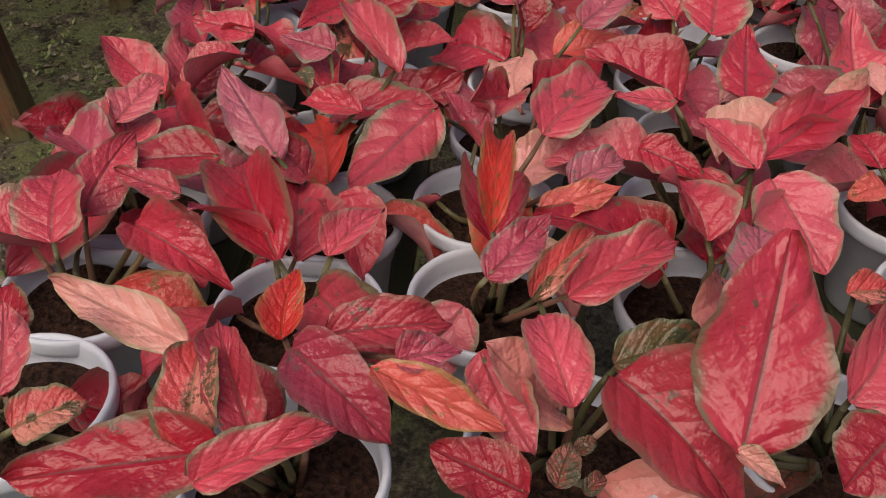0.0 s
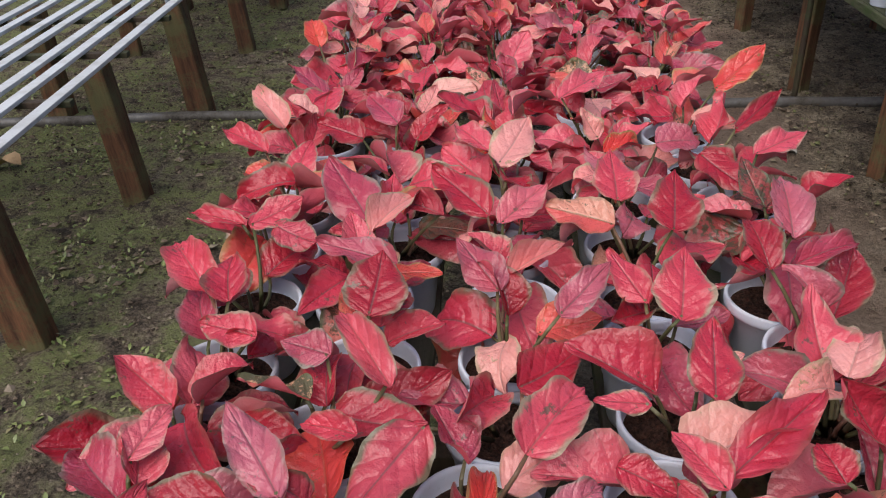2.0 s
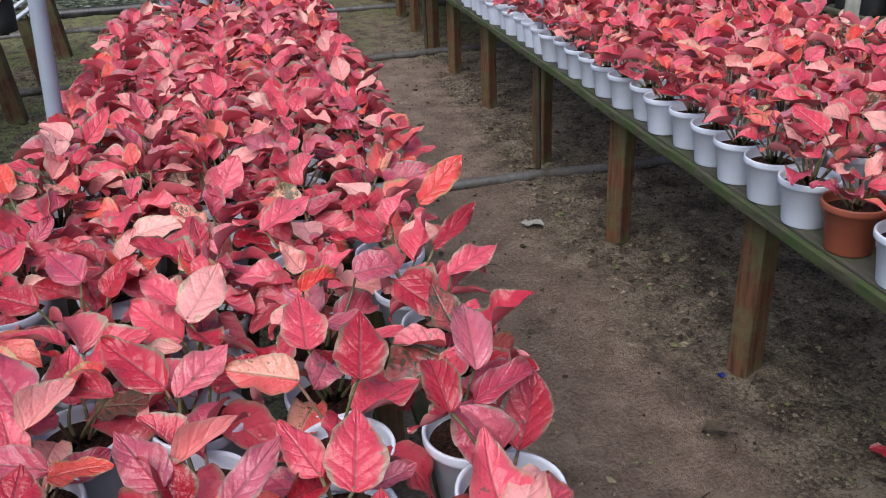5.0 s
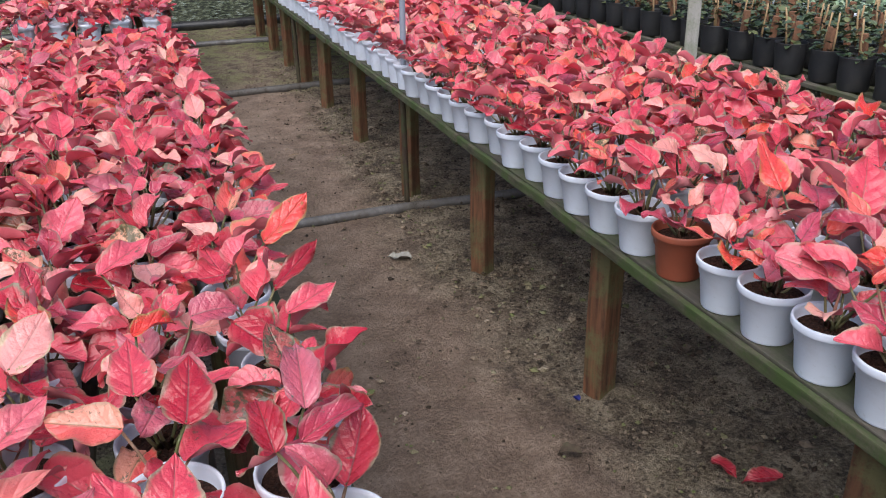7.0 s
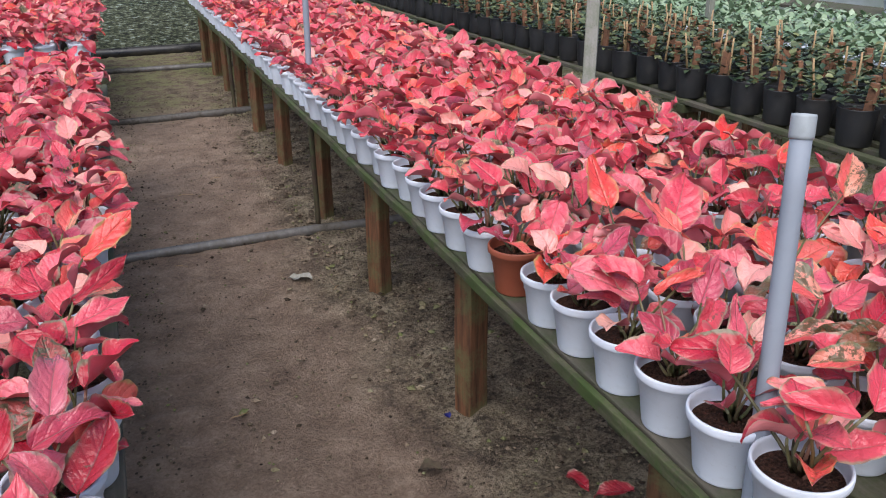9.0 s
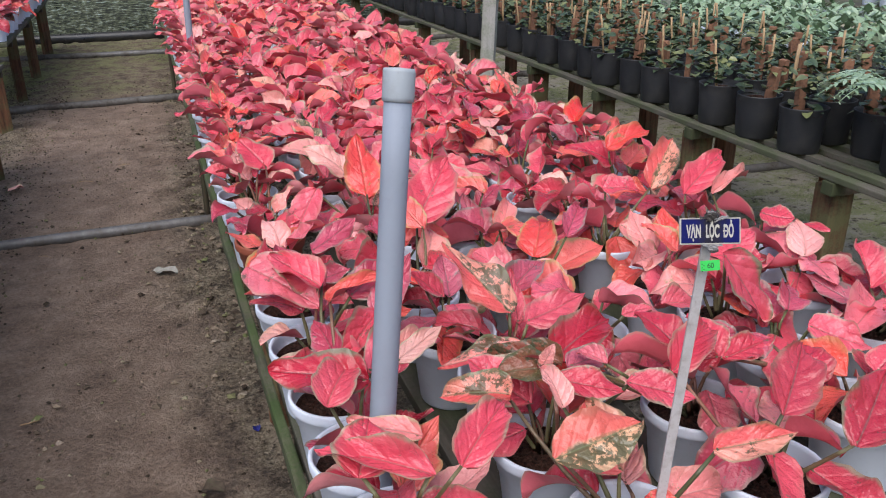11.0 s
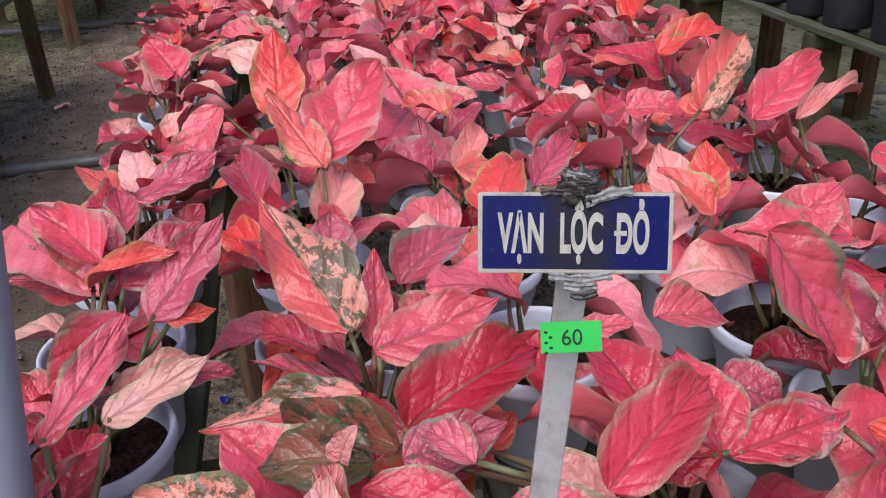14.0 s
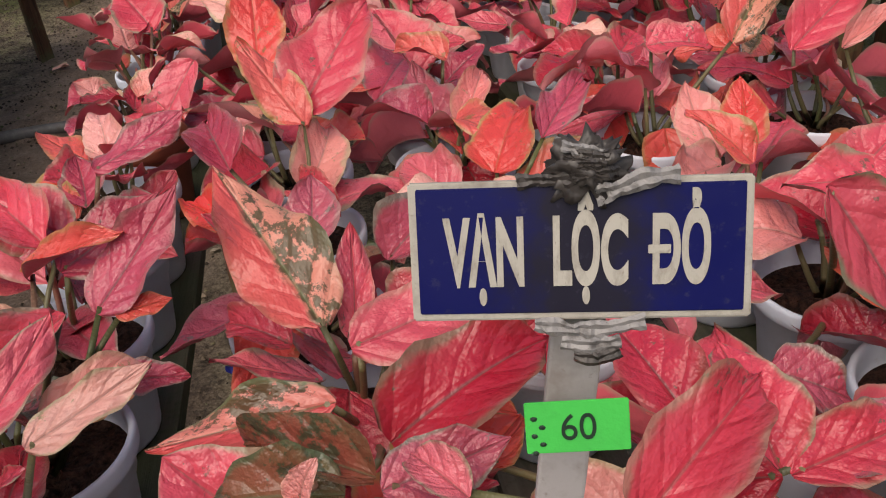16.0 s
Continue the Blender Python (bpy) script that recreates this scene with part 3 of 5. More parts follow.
def hero(x, y, mix, rows, terra=False):
    """A pot with blades of known place: base, tip, width and kind of each; some low leaves round them."""
    r = random.Random(int(x * 1000) * 31 + int(y * 1000))
    at = Matrix.Translation((x, y, TOP))
    group = "red aglaonemas on the first bench" if mix is LEFT else "pink aglaonemas on the mossy bench"
    label = RED_LABEL if mix is LEFT else PINK_LABEL
    ob = near_plant(at, r, mix, label, group, (2 if y < 0.62 else r.randint(4, 6) if y < 1.3 and mix is LEFT else r.randint(6, 8)) if rows else r.randint(9, 11), terra, 0.45 if y < 0.62 else 0.66, 1.8 < x < 1.95)
    back = at.inverted()
    for bx, by, bz, tx, ty, tz, w, kind in rows:
        a, b = Vector((bx, by, bz)), Vector((tx, ty, tz))
        d = b - a
        ya = d.normalized()
        face = Vector((0.0, -0.45, 0.9))
        face = (face - ya * face.dot(ya)).normalized()
        xa = ya.cross(face)
        lm = Matrix((xa, ya, face)).transposed().to_4x4()
        lm.translation = a
        lm = back @ lm
        ln = d.length / 0.118
        add_leaf(ob, r, Vector((r.uniform(-0.01, 0.01), r.uniform(-0.01, 0.01), 0.1)), lm, (w / 0.074, ln, ln), CLASSES[kind], OPEN_LEAF)
    return ob


def foliage_parts(r, mix, heaps, m, tight=False):
    for path, lm, s in plant_plan(r, tight=tight):
        v, f, uv, bk = wild_blade(r, r.random(), 6, 4)
        heaps[r.choices(range(len(CLASSES)), mix)[0]].add(v, f, m @ lm @ Matrix.Diagonal((s, s, s, 1)), uv, bk)


# ---- ground ----
def ground():
    xs = np.unique(np.concatenate([np.linspace(-200, -6, 24), np.arange(-6, -2.2, 0.12), np.arange(-2.2, 4.2, 0.032), np.arange(4.2, 9, 0.12), np.linspace(9, 200, 24)]))
    ys = np.unique(np.concatenate([np.linspace(-200, -2, 24), np.arange(-2, 1.2, 0.1), np.arange(1.2, 6.5, 0.032), np.arange(6.5, 13, 0.07), np.linspace(13, 300, 30)]))
    X, Y = np.meshgrid(xs, ys)
    Z = np.zeros_like(X)
    flat = [noise.noise(Vector((x * 1.1, y * 1.1, 0))) * 0.012 + noise.noise(Vector((x * 5, y * 5, 3))) * 0.010 + noise.noise(Vector((x * 12, y * 12, 7))) * 0.018
            * (0.35 + min(1.0, abs(x - 1.38) / 0.5)) if (-3 < x < 6 and 0 < y < 13) else 0.0 for x, y in zip(X.ravel(), Y.ravel())]
    Z = np.array(flat)
    verts = np.column_stack([X.ravel(), Y.ravel(), Z]).tolist()
    w = len(xs)
    faces = [(j * w + i, j * w + i + 1, (j + 1) * w + i + 1, (j + 1) * w + i) for j in range(len(ys) - 1) for i in range(w - 1)]
    ob = new("ground", mesh_of("ground", verts, faces, M_GROUND))
    return tagged(ob, "damp brown trodden earth with patches of moss", "ground", kind="structure")


ground()


# pale film of the added side walls, lets soft light in sideways
def sheet_material():
    n = Nodes("added_cloudy_film")
    pos = n.geovec()
    col = n.mix(n.map(n.noise(1.5, 4.0, 0.6, pos), 0.4, 0.65), (0.62, 0.66, 0.68), (0.45, 0.5, 0.46))
    n.done(col, 0.5, 0.4)
    through_it = n.node("BsdfTranslucent", {"Color": col})
    m = n.node("MixShader", {0: 0.6, 1: n.bsdf.outputs[0], 2: through_it.outputs[0]})
    n.tree.links.new(m.outputs[0], n.out.inputs[0])
    return n.mat


M_ADDED_FILM = sheet_material()


def net_wall(name, x0, y0, x1, y1, mat, label, h=3.0):
    d = Vector((x1 - x0, y1 - y0, 0))
    me = box_mesh("net", d.length, 0.02, h, mat, 0.0)
    ob = new(name, me)
    ob.matrix_basis = Matrix.Translation(((x0 + x1) / 2, (y0 + y1) / 2, 0)) @ Matrix.Rotation(math.atan2(d.y, d.x), 4, "Z")
    tagged(ob, label, "wall", kind="structure")


net_wall("wall_north", -7, 11.44, 11, 11.44, M_NET, "dark shade netting at the end of the nursery")
# unseen film walls, added to close the place and give soft side light
net_wall("wall_west", -7, -4, -7, 12.2, M_ADDED_FILM, "unseen cloudy film wall added for soft side light")
net_wall("wall_east", 11, 12.2, 11, -4, M_ADDED_FILM, "unseen cloudy film wall added for soft side light")
net_wall("wall_south", 11, -4, -7, -4, M_ADDED_FILM, "unseen cloudy film wall added for soft side light")


def pipe(pts, radius, label, name="ground_pipe", mat=M_PIPE):
    fine = []
    for a, b in zip(pts, pts[1:]):
        n = max(2, int((Vector(b) - Vector(a)).length / 0.12))
        fine += [Vector(a).lerp(Vector(b), k / n) for k in range(n)]
    fine.append(Vector(pts[-1]))
    fine = [p + Vector((0, noise.noise(p * 1.3) * 0.02, noise.noise(p * 2.1 + Vector((5, 0, 0))) * 0.004)) for p in fine]
    v, f = tube_data(fine, [radius] * len(fine), 14)
    return tagged(new(name, mesh_of("pipe", v, f, mat)), label, "pipe", "pipes across the aisles")


pipe([(-3.2, 4.02, 0.008), (-1.0, 4.09, 0.012), (0.2, 4.13, 0.01), (1.3, 4.17, 0.014), (1.85, 4.21, 0.006), (3.2, 4.14, 0.012), (5.4, 3.95, 0.012)], 0.028, "grey plastic pipe half sunk in the earth")
pipe([(-3.2, 7.15, 0.018), (0.9, 7.25, 0.018), (2.3, 7.33, 0.018), (5.4, 7.2, 0.018)], 0.032, "dirty grey plastic pipe lying across the aisle")
pipe([(-3.2, 9.9, 0.018), (0.9, 9.88, 0.018), (2.3, 9.8, 0.018), (5.4, 9.8, 0.018)], 0.035, "dirty grey plastic pipe lying across the aisle")
pipe([(-3.2, 11.0, 0.04), (0.9, 11.1, 0.04), (2.3, 11.2, 0.04), (5.4, 11.2, 0.04)], 0.065, "thick shiny black pipe at the foot of the net", mat=M_HOSE)


# ---- benches ----
LEG = [box_mesh("leg", 0.085, 0.075, 0.585, M_POST, 0.006, 0.006, 4) for i in range(1)] + [box_mesh("leg", 0.07, 0.085, 0.585, M_POST, 0.008, 0.008, 5)]


def bench(label, columns, board_w, y0, y1, leg_xs, leg_ys, top, mat, top_edge=False):
    ob = thing("plant_bench", pose(0, 0, 0), label, "bench")
    me = box_mesh("board", board_w, y1 - y0, 0.024, mat, 0.004, 0.004, 24)
    for i, x in enumerate(columns):
        part("board", me, ob, pose(x + (0.009 if i == 0 and top_edge else 0.0), (y0 + y1) / 2 + rng.uniform(-0.02, 0.02), top - 0.024))
    wide = columns[-1] - columns[0] + board_w
    beam = box_mesh("beam", wide - 0.02, 0.05, 0.045, M_DARKWOOD, 0.004, 0.003, 4)
    for y in leg_ys:
        part("beam", beam, ob, pose((columns[0] + columns[-1]) / 2, y + 0.065, top - 0.069))
        for x in leg_xs:
            part("leg", rng.choice(LEG), ob, Matrix.Translation((x, y, -0.012)) @ Matrix.Rotation(radians(rng.uniform(18, 36)), 4, "Z")
                 @ Matrix.Diagonal((1, 1, (top - 0.024 + 0.012) / 0.585, 1)))
    return ob


L_COLS = [0.0, 0.205, 0.405, 0.61, 0.825]
FAR_COLS = [x - 0.085 for x in L_COLS]
R_COLS = [1.885, 2.11, 2.325, 2.575, 2.81]
TOP = 0.647
bench("long bench of grey boards on brown posts", L_COLS, 0.145, 0.40, 5.45, [-0.02, 0.755], [1.04, 2.12, 3.2, 4.28, 5.35], TOP, M_BOARD)
bench("long bench of grey boards on brown posts, farther on", FAR_COLS, 0.145, 6.32, 10.6, [-0.1, 0.655], [6.6, 7.7, 8.85, 10.2], TOP, M_BOARD)
bench("long bench of mossy boards on brown wooden posts", R_COLS, 0.128, 0.78, 10.9, [1.94, 2.78], [1.24, 2.31, 3.36, 4.42, 5.55, 6.6, 7.45, 8.35, 9.25, 10.25], TOP, M_BOARD, True)

# ---- red and pink plants ----
RED_LABEL = "white pot of aglaonema with glossy crimson leaves on the bench"
PINK_LABEL = "white pot of aglaonema with pink-red leaves on the bench"
# pots at the near end of the first bench
hero(0, 0.535, LEFT, [(0.195, 0.415, 0.855, 0.277, 0.456, 0.872, 0.035, 1), (0.046, 0.472, 0.855, 0.034, 0.532, 0.881, 0.037, 1), (0.034, 0.524, 0.855, -0.001, 0.563, 0.872, 0.044, 0), (0.069, 0.445, 0.855, 0.109, 0.468, 0.865, 0.039, 4)])
hero(0.225, 0.49, LEFT, [(0.252, 0.547, 0.855, 0.341, 0.565, 0.861, 0.044, 0), (0.229, 0.532, 0.855, 0.307, 0.48, 0.828, 0.056, 6), (0.158, 0.526, 0.855, 0.047, 0.567, 0.875, 0.038, 2), (0.183, 0.441, 0.855, 0.173, 0.514, 0.887, 0.047, 4), (0.221, 0.452, 0.855, 0.177, 0.528, 0.889, 0.039, 0), (0.207, 0.439, 0.855, 0.079, 0.416, 0.848, 0.058, 0), (0.22, 0.539, 0.855, 0.217, 0.598, 0.879, 0.035, 3)])
hero(0.43, 0.53, LEFT, [(0.456, 0.524, 0.855, 0.548, 0.451, 0.816, 0.083, 0), (0.362, 0.54, 0.855, 0.396, 0.475, 0.823, 0.043, 1), (0.425, 0.493, 0.855, 0.396, 0.563, 0.885, 0.044, 1), (0.399, 0.598, 0.855, 0.452, 0.669, 0.881, 0.029, 4), (0.455, 0.535, 0.855, 0.531, 0.558, 0.863, 0.044, 5), (0.395, 0.423, 0.855, 0.336, 0.445, 0.867, 0.042, 0), (0.412, 0.429, 0.855, 0.421, 0.454, 0.867, 0.021, 5), (0.428, 0.426, 0.855, 0.441, 0.439, 0.861, 0.013, 5)])
hero(0.63, 0.55, LEFT, [(0.528, 0.463, 0.855, 0.566, 0.566, 0.949, 0.085, 0), (0.569, 0.604, 0.855, 0.581, 0.682, 0.885, 0.059, 6), (0.642, 0.626, 0.855, 0.687, 0.634, 0.857, 0.03, 4), (0.524, 0.465, 0.855, 0.557, 0.449, 0.846, 0.016, 2), (0.634, 0.492, 0.855, 0.592, 0.457, 0.839, 0.055, 0)])
hero(0.83, 0.56, LEFT, [])
hero(0, 0.675, LEFT, [(0.067, 0.664, 0.855, 0.159, 0.623, 0.836, 0.051, 0), (0.009, 0.634, 0.855, -0.013, 0.709, 0.883, 0.064, 1), (0.091, 0.711, 0.855, 0.027, 0.732, 0.864, 0.03, 0)])
hero(0.2, 0.66, LEFT, [(0.197, 0.627, 0.855, 0.128, 0.739, 0.896, 0.068, 0), (0.287, 0.518, 0.855, 0.381, 0.484, 0.836, 0.033, 3), (0.236, 0.636, 0.855, 0.274, 0.692, 0.875, 0.037, 1), (0.304, 0.525, 0.855, 0.35, 0.54, 0.86, 0.031, 6)])
hero(0.37, 0.69, LEFT, [(0.366, 0.68, 0.855, 0.369, 0.807, 0.899, 0.034, 3), (0.427, 0.604, 0.855, 0.52, 0.667, 0.878, 0.051, 1), (0.364, 0.621, 0.855, 0.416, 0.678, 0.876, 0.04, 6), (0.407, 0.717, 0.855, 0.479, 0.743, 0.863, 0.033, 3)])
hero(0.56, 0.7, LEFT, [(0.613, 0.801, 0.855, 0.566, 0.865, 0.878, 0.042, 1), (0.425, 0.457, 0.855, 0.438, 0.466, 0.859, 0.012, 5)])
hero(0.8, 0.72, LEFT, [(0.723, 0.783, 0.855, 0.69, 0.768, 0.85, 0.031, 3)])
hero(0, 0.8, LEFT, [(-0.015, 0.829, 0.855, 0.014, 0.896, 0.876, 0.05, 1)])
hero(0.2, 0.8, LEFT, [(0.107, 0.779, 0.855, 0.002, 0.766, 0.853, 0.056, 0), (0.161, 0.781, 0.855, 0.092, 0.882, 0.889, 0.053, 6)])
hero(0.36, 0.84, LEFT, [(0.413, 0.847, 0.855, 0.483, 0.941, 0.884, 0.073, 1), (0.436, 0.756, 0.855, 0.489, 0.798, 0.869, 0.041, 6)])
hero(0.575, 0.85, LEFT, [(0.622, 0.785, 0.855, 0.659, 0.7, 0.819, 0.078, 1), (0.62, 0.82, 0.855, 0.737, 0.915, 0.884, 0.058, 0), (0.506, 0.832, 0.855, 0.563, 0.805, 0.844, 0.044, 0)])
hero(0.81, 0.87, LEFT, [(0.731, 0.813, 0.855, 0.713, 0.858, 0.871, 0.048, 0)])
hero(0, 0.945, LEFT, [])
hero(0.17, 0.95, LEFT, [(0.173, 1.018, 0.855, 0.108, 1.041, 0.863, 0.053, 6), (0.228, 0.874, 0.855, 0.158, 0.887, 0.861, 0.035, 1), (0.259, 0.938, 0.87, 0.182, 1.038, 0.92, 0.046, 1)])
hero(0.39, 0.99, LEFT, [(0.303, 0.893, 0.855, 0.221, 0.792, 0.819, 0.077, 0)])
hero(0.61, 1, LEFT, [(0.631, 0.938, 0.855, 0.652, 1.046, 0.887, 0.063, 0), (0.558, 0.93, 0.855, 0.493, 0.936, 0.858, 0.03, 1)])
hero(0.8, 1, LEFT, [])
hero(0, 1.09, LEFT, [(0.069, 1.056, 0.855, -0.01, 1.079, 0.863, 0.055, 1), (0.018, 1.116, 0.87, -0.002, 1.195, 0.905, 0.067, 0), (-0.017, 1.14, 0.87, -0.097, 1.229, 0.91, 0.067, 1)])
hero(0.2, 1.1, LEFT, [(0.229, 1.162, 0.855, 0.228, 1.109, 0.839, 0.081, 0), (0.214, 1.083, 0.87, 0.231, 1.179, 0.911, 0.088, 0)])
hero(0.405, 1.12, LEFT, [(0.386, 1.144, 0.87, 0.33, 1.227, 0.907, 0.059, 6), (0.398, 1.18, 0.87, 0.496, 1.253, 0.898, 0.037, 2), (0.463, 1.086, 0.87, 0.538, 1.162, 0.902, 0.049, 6)])
hero(0.6, 1.15, LEFT, [(0.617, 1.076, 0.87, 0.641, 1.179, 0.915, 0.078, 1), (0.58, 1.114, 0.87, 0.539, 1.192, 0.906, 0.049, 1)])
hero(0.83, 1.14, LEFT, [(0.801, 1.213, 0.87, 0.908, 1.263, 0.888, 0.045, 6), (0.762, 1.199, 0.87, 0.749, 1.296, 0.911, 0.054, 0)])
hero(0, 1.26, LEFT, [(-0.012, 1.337, 0.87, 0.07, 1.386, 0.887, 0.056, 1)])
hero(0.175, 1.27, LEFT, [(0.18, 1.348, 0.87, 0.107, 1.478, 0.919, 0.086, 6), (0.189, 1.312, 0.87, 0.257, 1.407, 0.905, 0.055, 2), (0.238, 1.217, 0.87, 0.117, 1.253, 0.889, 0.05, 6)])
hero(0.407, 1.255, LEFT, [(0.388, 1.34, 0.87, 0.462, 1.417, 0.898, 0.059, 1)])
hero(0.615, 1.285, LEFT, [(0.564, 1.334, 0.87, 0.462, 1.369, 0.887, 0.069, 4), (0.651, 1.313, 0.87, 0.674, 1.43, 0.914, 0.08, 0)])
hero(0.81, 1.28, LEFT, [(0.821, 1.29, 0.87, 0.833, 1.421, 0.92, 0.061, 6)])
hero(0, 1.42, LEFT, [(-0.019, 1.338, 0.87, -0.117, 1.363, 0.883, 0.033, 1), (0.028, 1.339, 0.87, 0.101, 1.298, 0.85, 0.056, 0)])
hero(0.215, 1.43, LEFT, [(0.297, 1.366, 0.87, 0.212, 1.399, 0.885, 0.046, 0)])
hero(0.4, 1.42, LEFT, [(0.37, 1.367, 0.87, 0.277, 1.466, 0.91, 0.071, 0)])
hero(0.61, 1.44, LEFT, [(0.579, 1.417, 0.87, 0.582, 1.527, 0.91, 0.073, 1)])
hero(0.835, 1.44, LEFT, [])
hero(0, 1.57, LEFT, [(-0.051, 1.627, 0.87, -0.154, 1.696, 0.896, 0.05, 1), (0.028, 1.499, 0.87, -0.076, 1.462, 0.858, 0.07, 0)])
hero(0.2, 1.6, LEFT, [(0.124, 1.69, 0.87, 0.027, 1.738, 0.889, 0.067, 0)])
hero(0.39, 1.59, LEFT, [(0.385, 1.568, 0.87, 0.448, 1.677, 0.906, 0.08, 2), (0.369, 1.623, 0.87, 0.304, 1.699, 0.897, 0.053, 1)])
hero(0.6, 1.6, LEFT, [(0.579, 1.618, 0.87, 0.659, 1.652, 0.88, 0.044, 3), (0.679, 1.655, 0.87, 0.766, 1.67, 0.873, 0.075, 6)])
hero(0.83, 1.6, LEFT, [(0.848, 1.602, 0.87, 0.95, 1.657, 0.887, 0.054, 1), (0.75, 1.605, 0.87, 0.823, 1.517, 0.832, 0.07, 0)])
hero(0, 1.73, LEFT, [(-0.046, 1.752, 0.87, -0.127, 1.817, 0.941, 0.06, 2)])
hero(0.198, 1.77, LEFT, [(0.183, 1.772, 0.87, 0.116, 1.861, 0.9, 0.07, 6)])
hero(0.4, 1.75, LEFT, [])
hero(0.6, 1.76, LEFT, [])
hero(0.8, 1.76, LEFT, [(0.842, 1.721, 0.87, 0.953, 1.826, 0.902, 0.04, 0)])
hero(0, 1.9, LEFT, [])
hero(0.2, 1.93, LEFT, [])
hero(0.4, 1.91, LEFT, [])
hero(0.59, 1.92, LEFT, [(0.516, 1.906, 0.87, 0.623, 2.003, 0.897, 0.061, 1)])
hero(0.78, 1.93, LEFT, [(0.856, 1.955, 0.87, 0.976, 2.03, 0.934, 0.065, 3)])
hero(0, 2.06, LEFT, [])
hero(0.2, 2.09, LEFT, [])
hero(0.4, 2.08, LEFT, [])
hero(0.6, 2.08, LEFT, [])
hero(0.77, 2.1, LEFT, [])
hero(0, 2.22, LEFT, [(-0.08, 2.322, 0.87, -0.114, 2.392, 0.934, 0.063, 3)])
hero(0.2, 2.25, LEFT, [])
hero(0.4, 2.24, LEFT, [(0.349, 2.454, 0.87, 0.443, 2.538, 0.889, 0.053, 3)])
hero(0.6, 2.24, LEFT, [])
hero(0.79, 2.27, LEFT, [])
# pots at the near end of the mossy bench
hero(1.89, 0.88, RIGHT, [(1.834, 0.997, 0.88, 1.876, 1.057, 0.913, 0.063, 1), (1.835, 0.836, 0.89, 1.864, 0.894, 0.922, 0.071, 1), (1.913, 0.813, 0.89, 1.797, 0.883, 0.911, 0.04, 1), (1.945, 0.818, 0.89, 2.022, 0.88, 0.929, 0.054, 1), (1.922, 0.886, 0.89, 1.846, 0.929, 0.902, 0.032, 2)])
hero(2.15, 0.8, RIGHT, [(2.059, 0.946, 0.88, 1.971, 0.972, 0.885, 0.054, 4), (2.045, 0.796, 0.89, 2.155, 0.8, 0.907, 0.072, 4), (2.1, 0.883, 0.89, 2.1, 0.945, 0.919, 0.034, 2), (2.218, 0.752, 0.89, 2.318, 0.736, 0.895, 0.043, 4)])
hero(2.375, 0.83, RIGHT, [(2.281, 0.924, 0.88, 2.382, 0.988, 0.918, 0.055, 1), (2.433, 0.838, 0.88, 2.46, 0.898, 0.913, 0.059, 0), (2.337, 0.781, 0.89, 2.426, 0.855, 0.933, 0.067, 0), (2.371, 0.703, 0.89, 2.472, 0.765, 0.932, 0.067, 0)])
hero(2.6, 0.9, RIGHT, [(2.463, 0.957, 0.88, 2.384, 0.947, 0.867, 0.042, 6)])
hero(2.83, 0.94, RIGHT, [])
hero(1.89, 1.04, RIGHT, [(1.904, 1.06, 0.88, 1.965, 1.151, 0.923, 0.034, 1), (1.946, 1.076, 0.88, 2.025, 1.109, 0.901, 0.034, 2), (1.895, 1.025, 0.89, 1.779, 1.078, 0.901, 0.072, 0)])
hero(2.13, 0.98, RIGHT, [(2.212, 0.924, 0.88, 2.288, 0.88, 0.863, 0.053, 1), (2.107, 0.914, 0.88, 2.107, 0.972, 0.909, 0.025, 2), (2.127, 0.962, 0.88, 2.207, 0.921, 0.866, 0.046, 1), (2.137, 0.986, 0.88, 2.055, 1.002, 0.881, 0.05, 5)])
hero(2.375, 0.99, RIGHT, [(2.167, 1.04, 0.86, 2.288, 1.095, 0.89, 0.073, 0), (2.157, 0.984, 0.88, 2.234, 0.999, 0.88, 0.044, 6), (2.349, 1.007, 0.86, 2.326, 1.091, 0.89, 0.054, 0), (2.201, 0.957, 0.89, 2.171, 0.993, 0.9, 0.028, 1)])
hero(2.6, 1.07, RIGHT, [(2.373, 0.949, 0.87, 2.371, 1.023, 0.91, 0.052, 1), (2.366, 0.937, 0.88, 2.292, 0.962, 0.87, 0.038, 0), (2.377, 0.945, 0.87, 2.469, 0.956, 0.88, 0.043, 1)])
hero(2.82, 1.1, RIGHT, [])
hero(1.89, 1.2, RIGHT, [(1.91, 1.373, 0.87, 1.832, 1.419, 0.92, 0.074, 1), (1.897, 1.295, 0.88, 1.984, 1.264, 0.93, 0.027, 3), (1.959, 1.236, 0.87, 2.036, 1.287, 0.94, 0.054, 6), (1.954, 1.191, 0.9, 1.887, 1.135, 0.86, 0.048, 1), (1.947, 1.116, 0.86, 2.012, 1.146, 0.89, 0.032, 2), (1.985, 1.155, 0.86, 2.035, 1.148, 0.86, 0.028, 6), (1.974, 1.231, 0.87, 2.018, 1.236, 0.87, 0.023, 3)])
hero(2.15, 1.165, RIGHT, [(2.136, 1.12, 0.9, 2.078, 1.247, 0.97, 0.067, 4), (2.152, 1.105, 0.89, 2.263, 1.132, 0.9, 0.055, 1), (2.137, 1.076, 0.87, 2.012, 1.091, 0.85, 0.046, 4), (2.155, 0.994, 0.88, 2.062, 1.066, 0.87, 0.042, 5), (2.193, 1.257, 0.86, 2.275, 1.309, 0.9, 0.058, 6), (2.155, 1.136, 0.87, 2.169, 1.198, 0.93, 0.029, 1), (2.115, 0.969, 0.9, 2.124, 0.964, 0.93, 0.02, 2)])
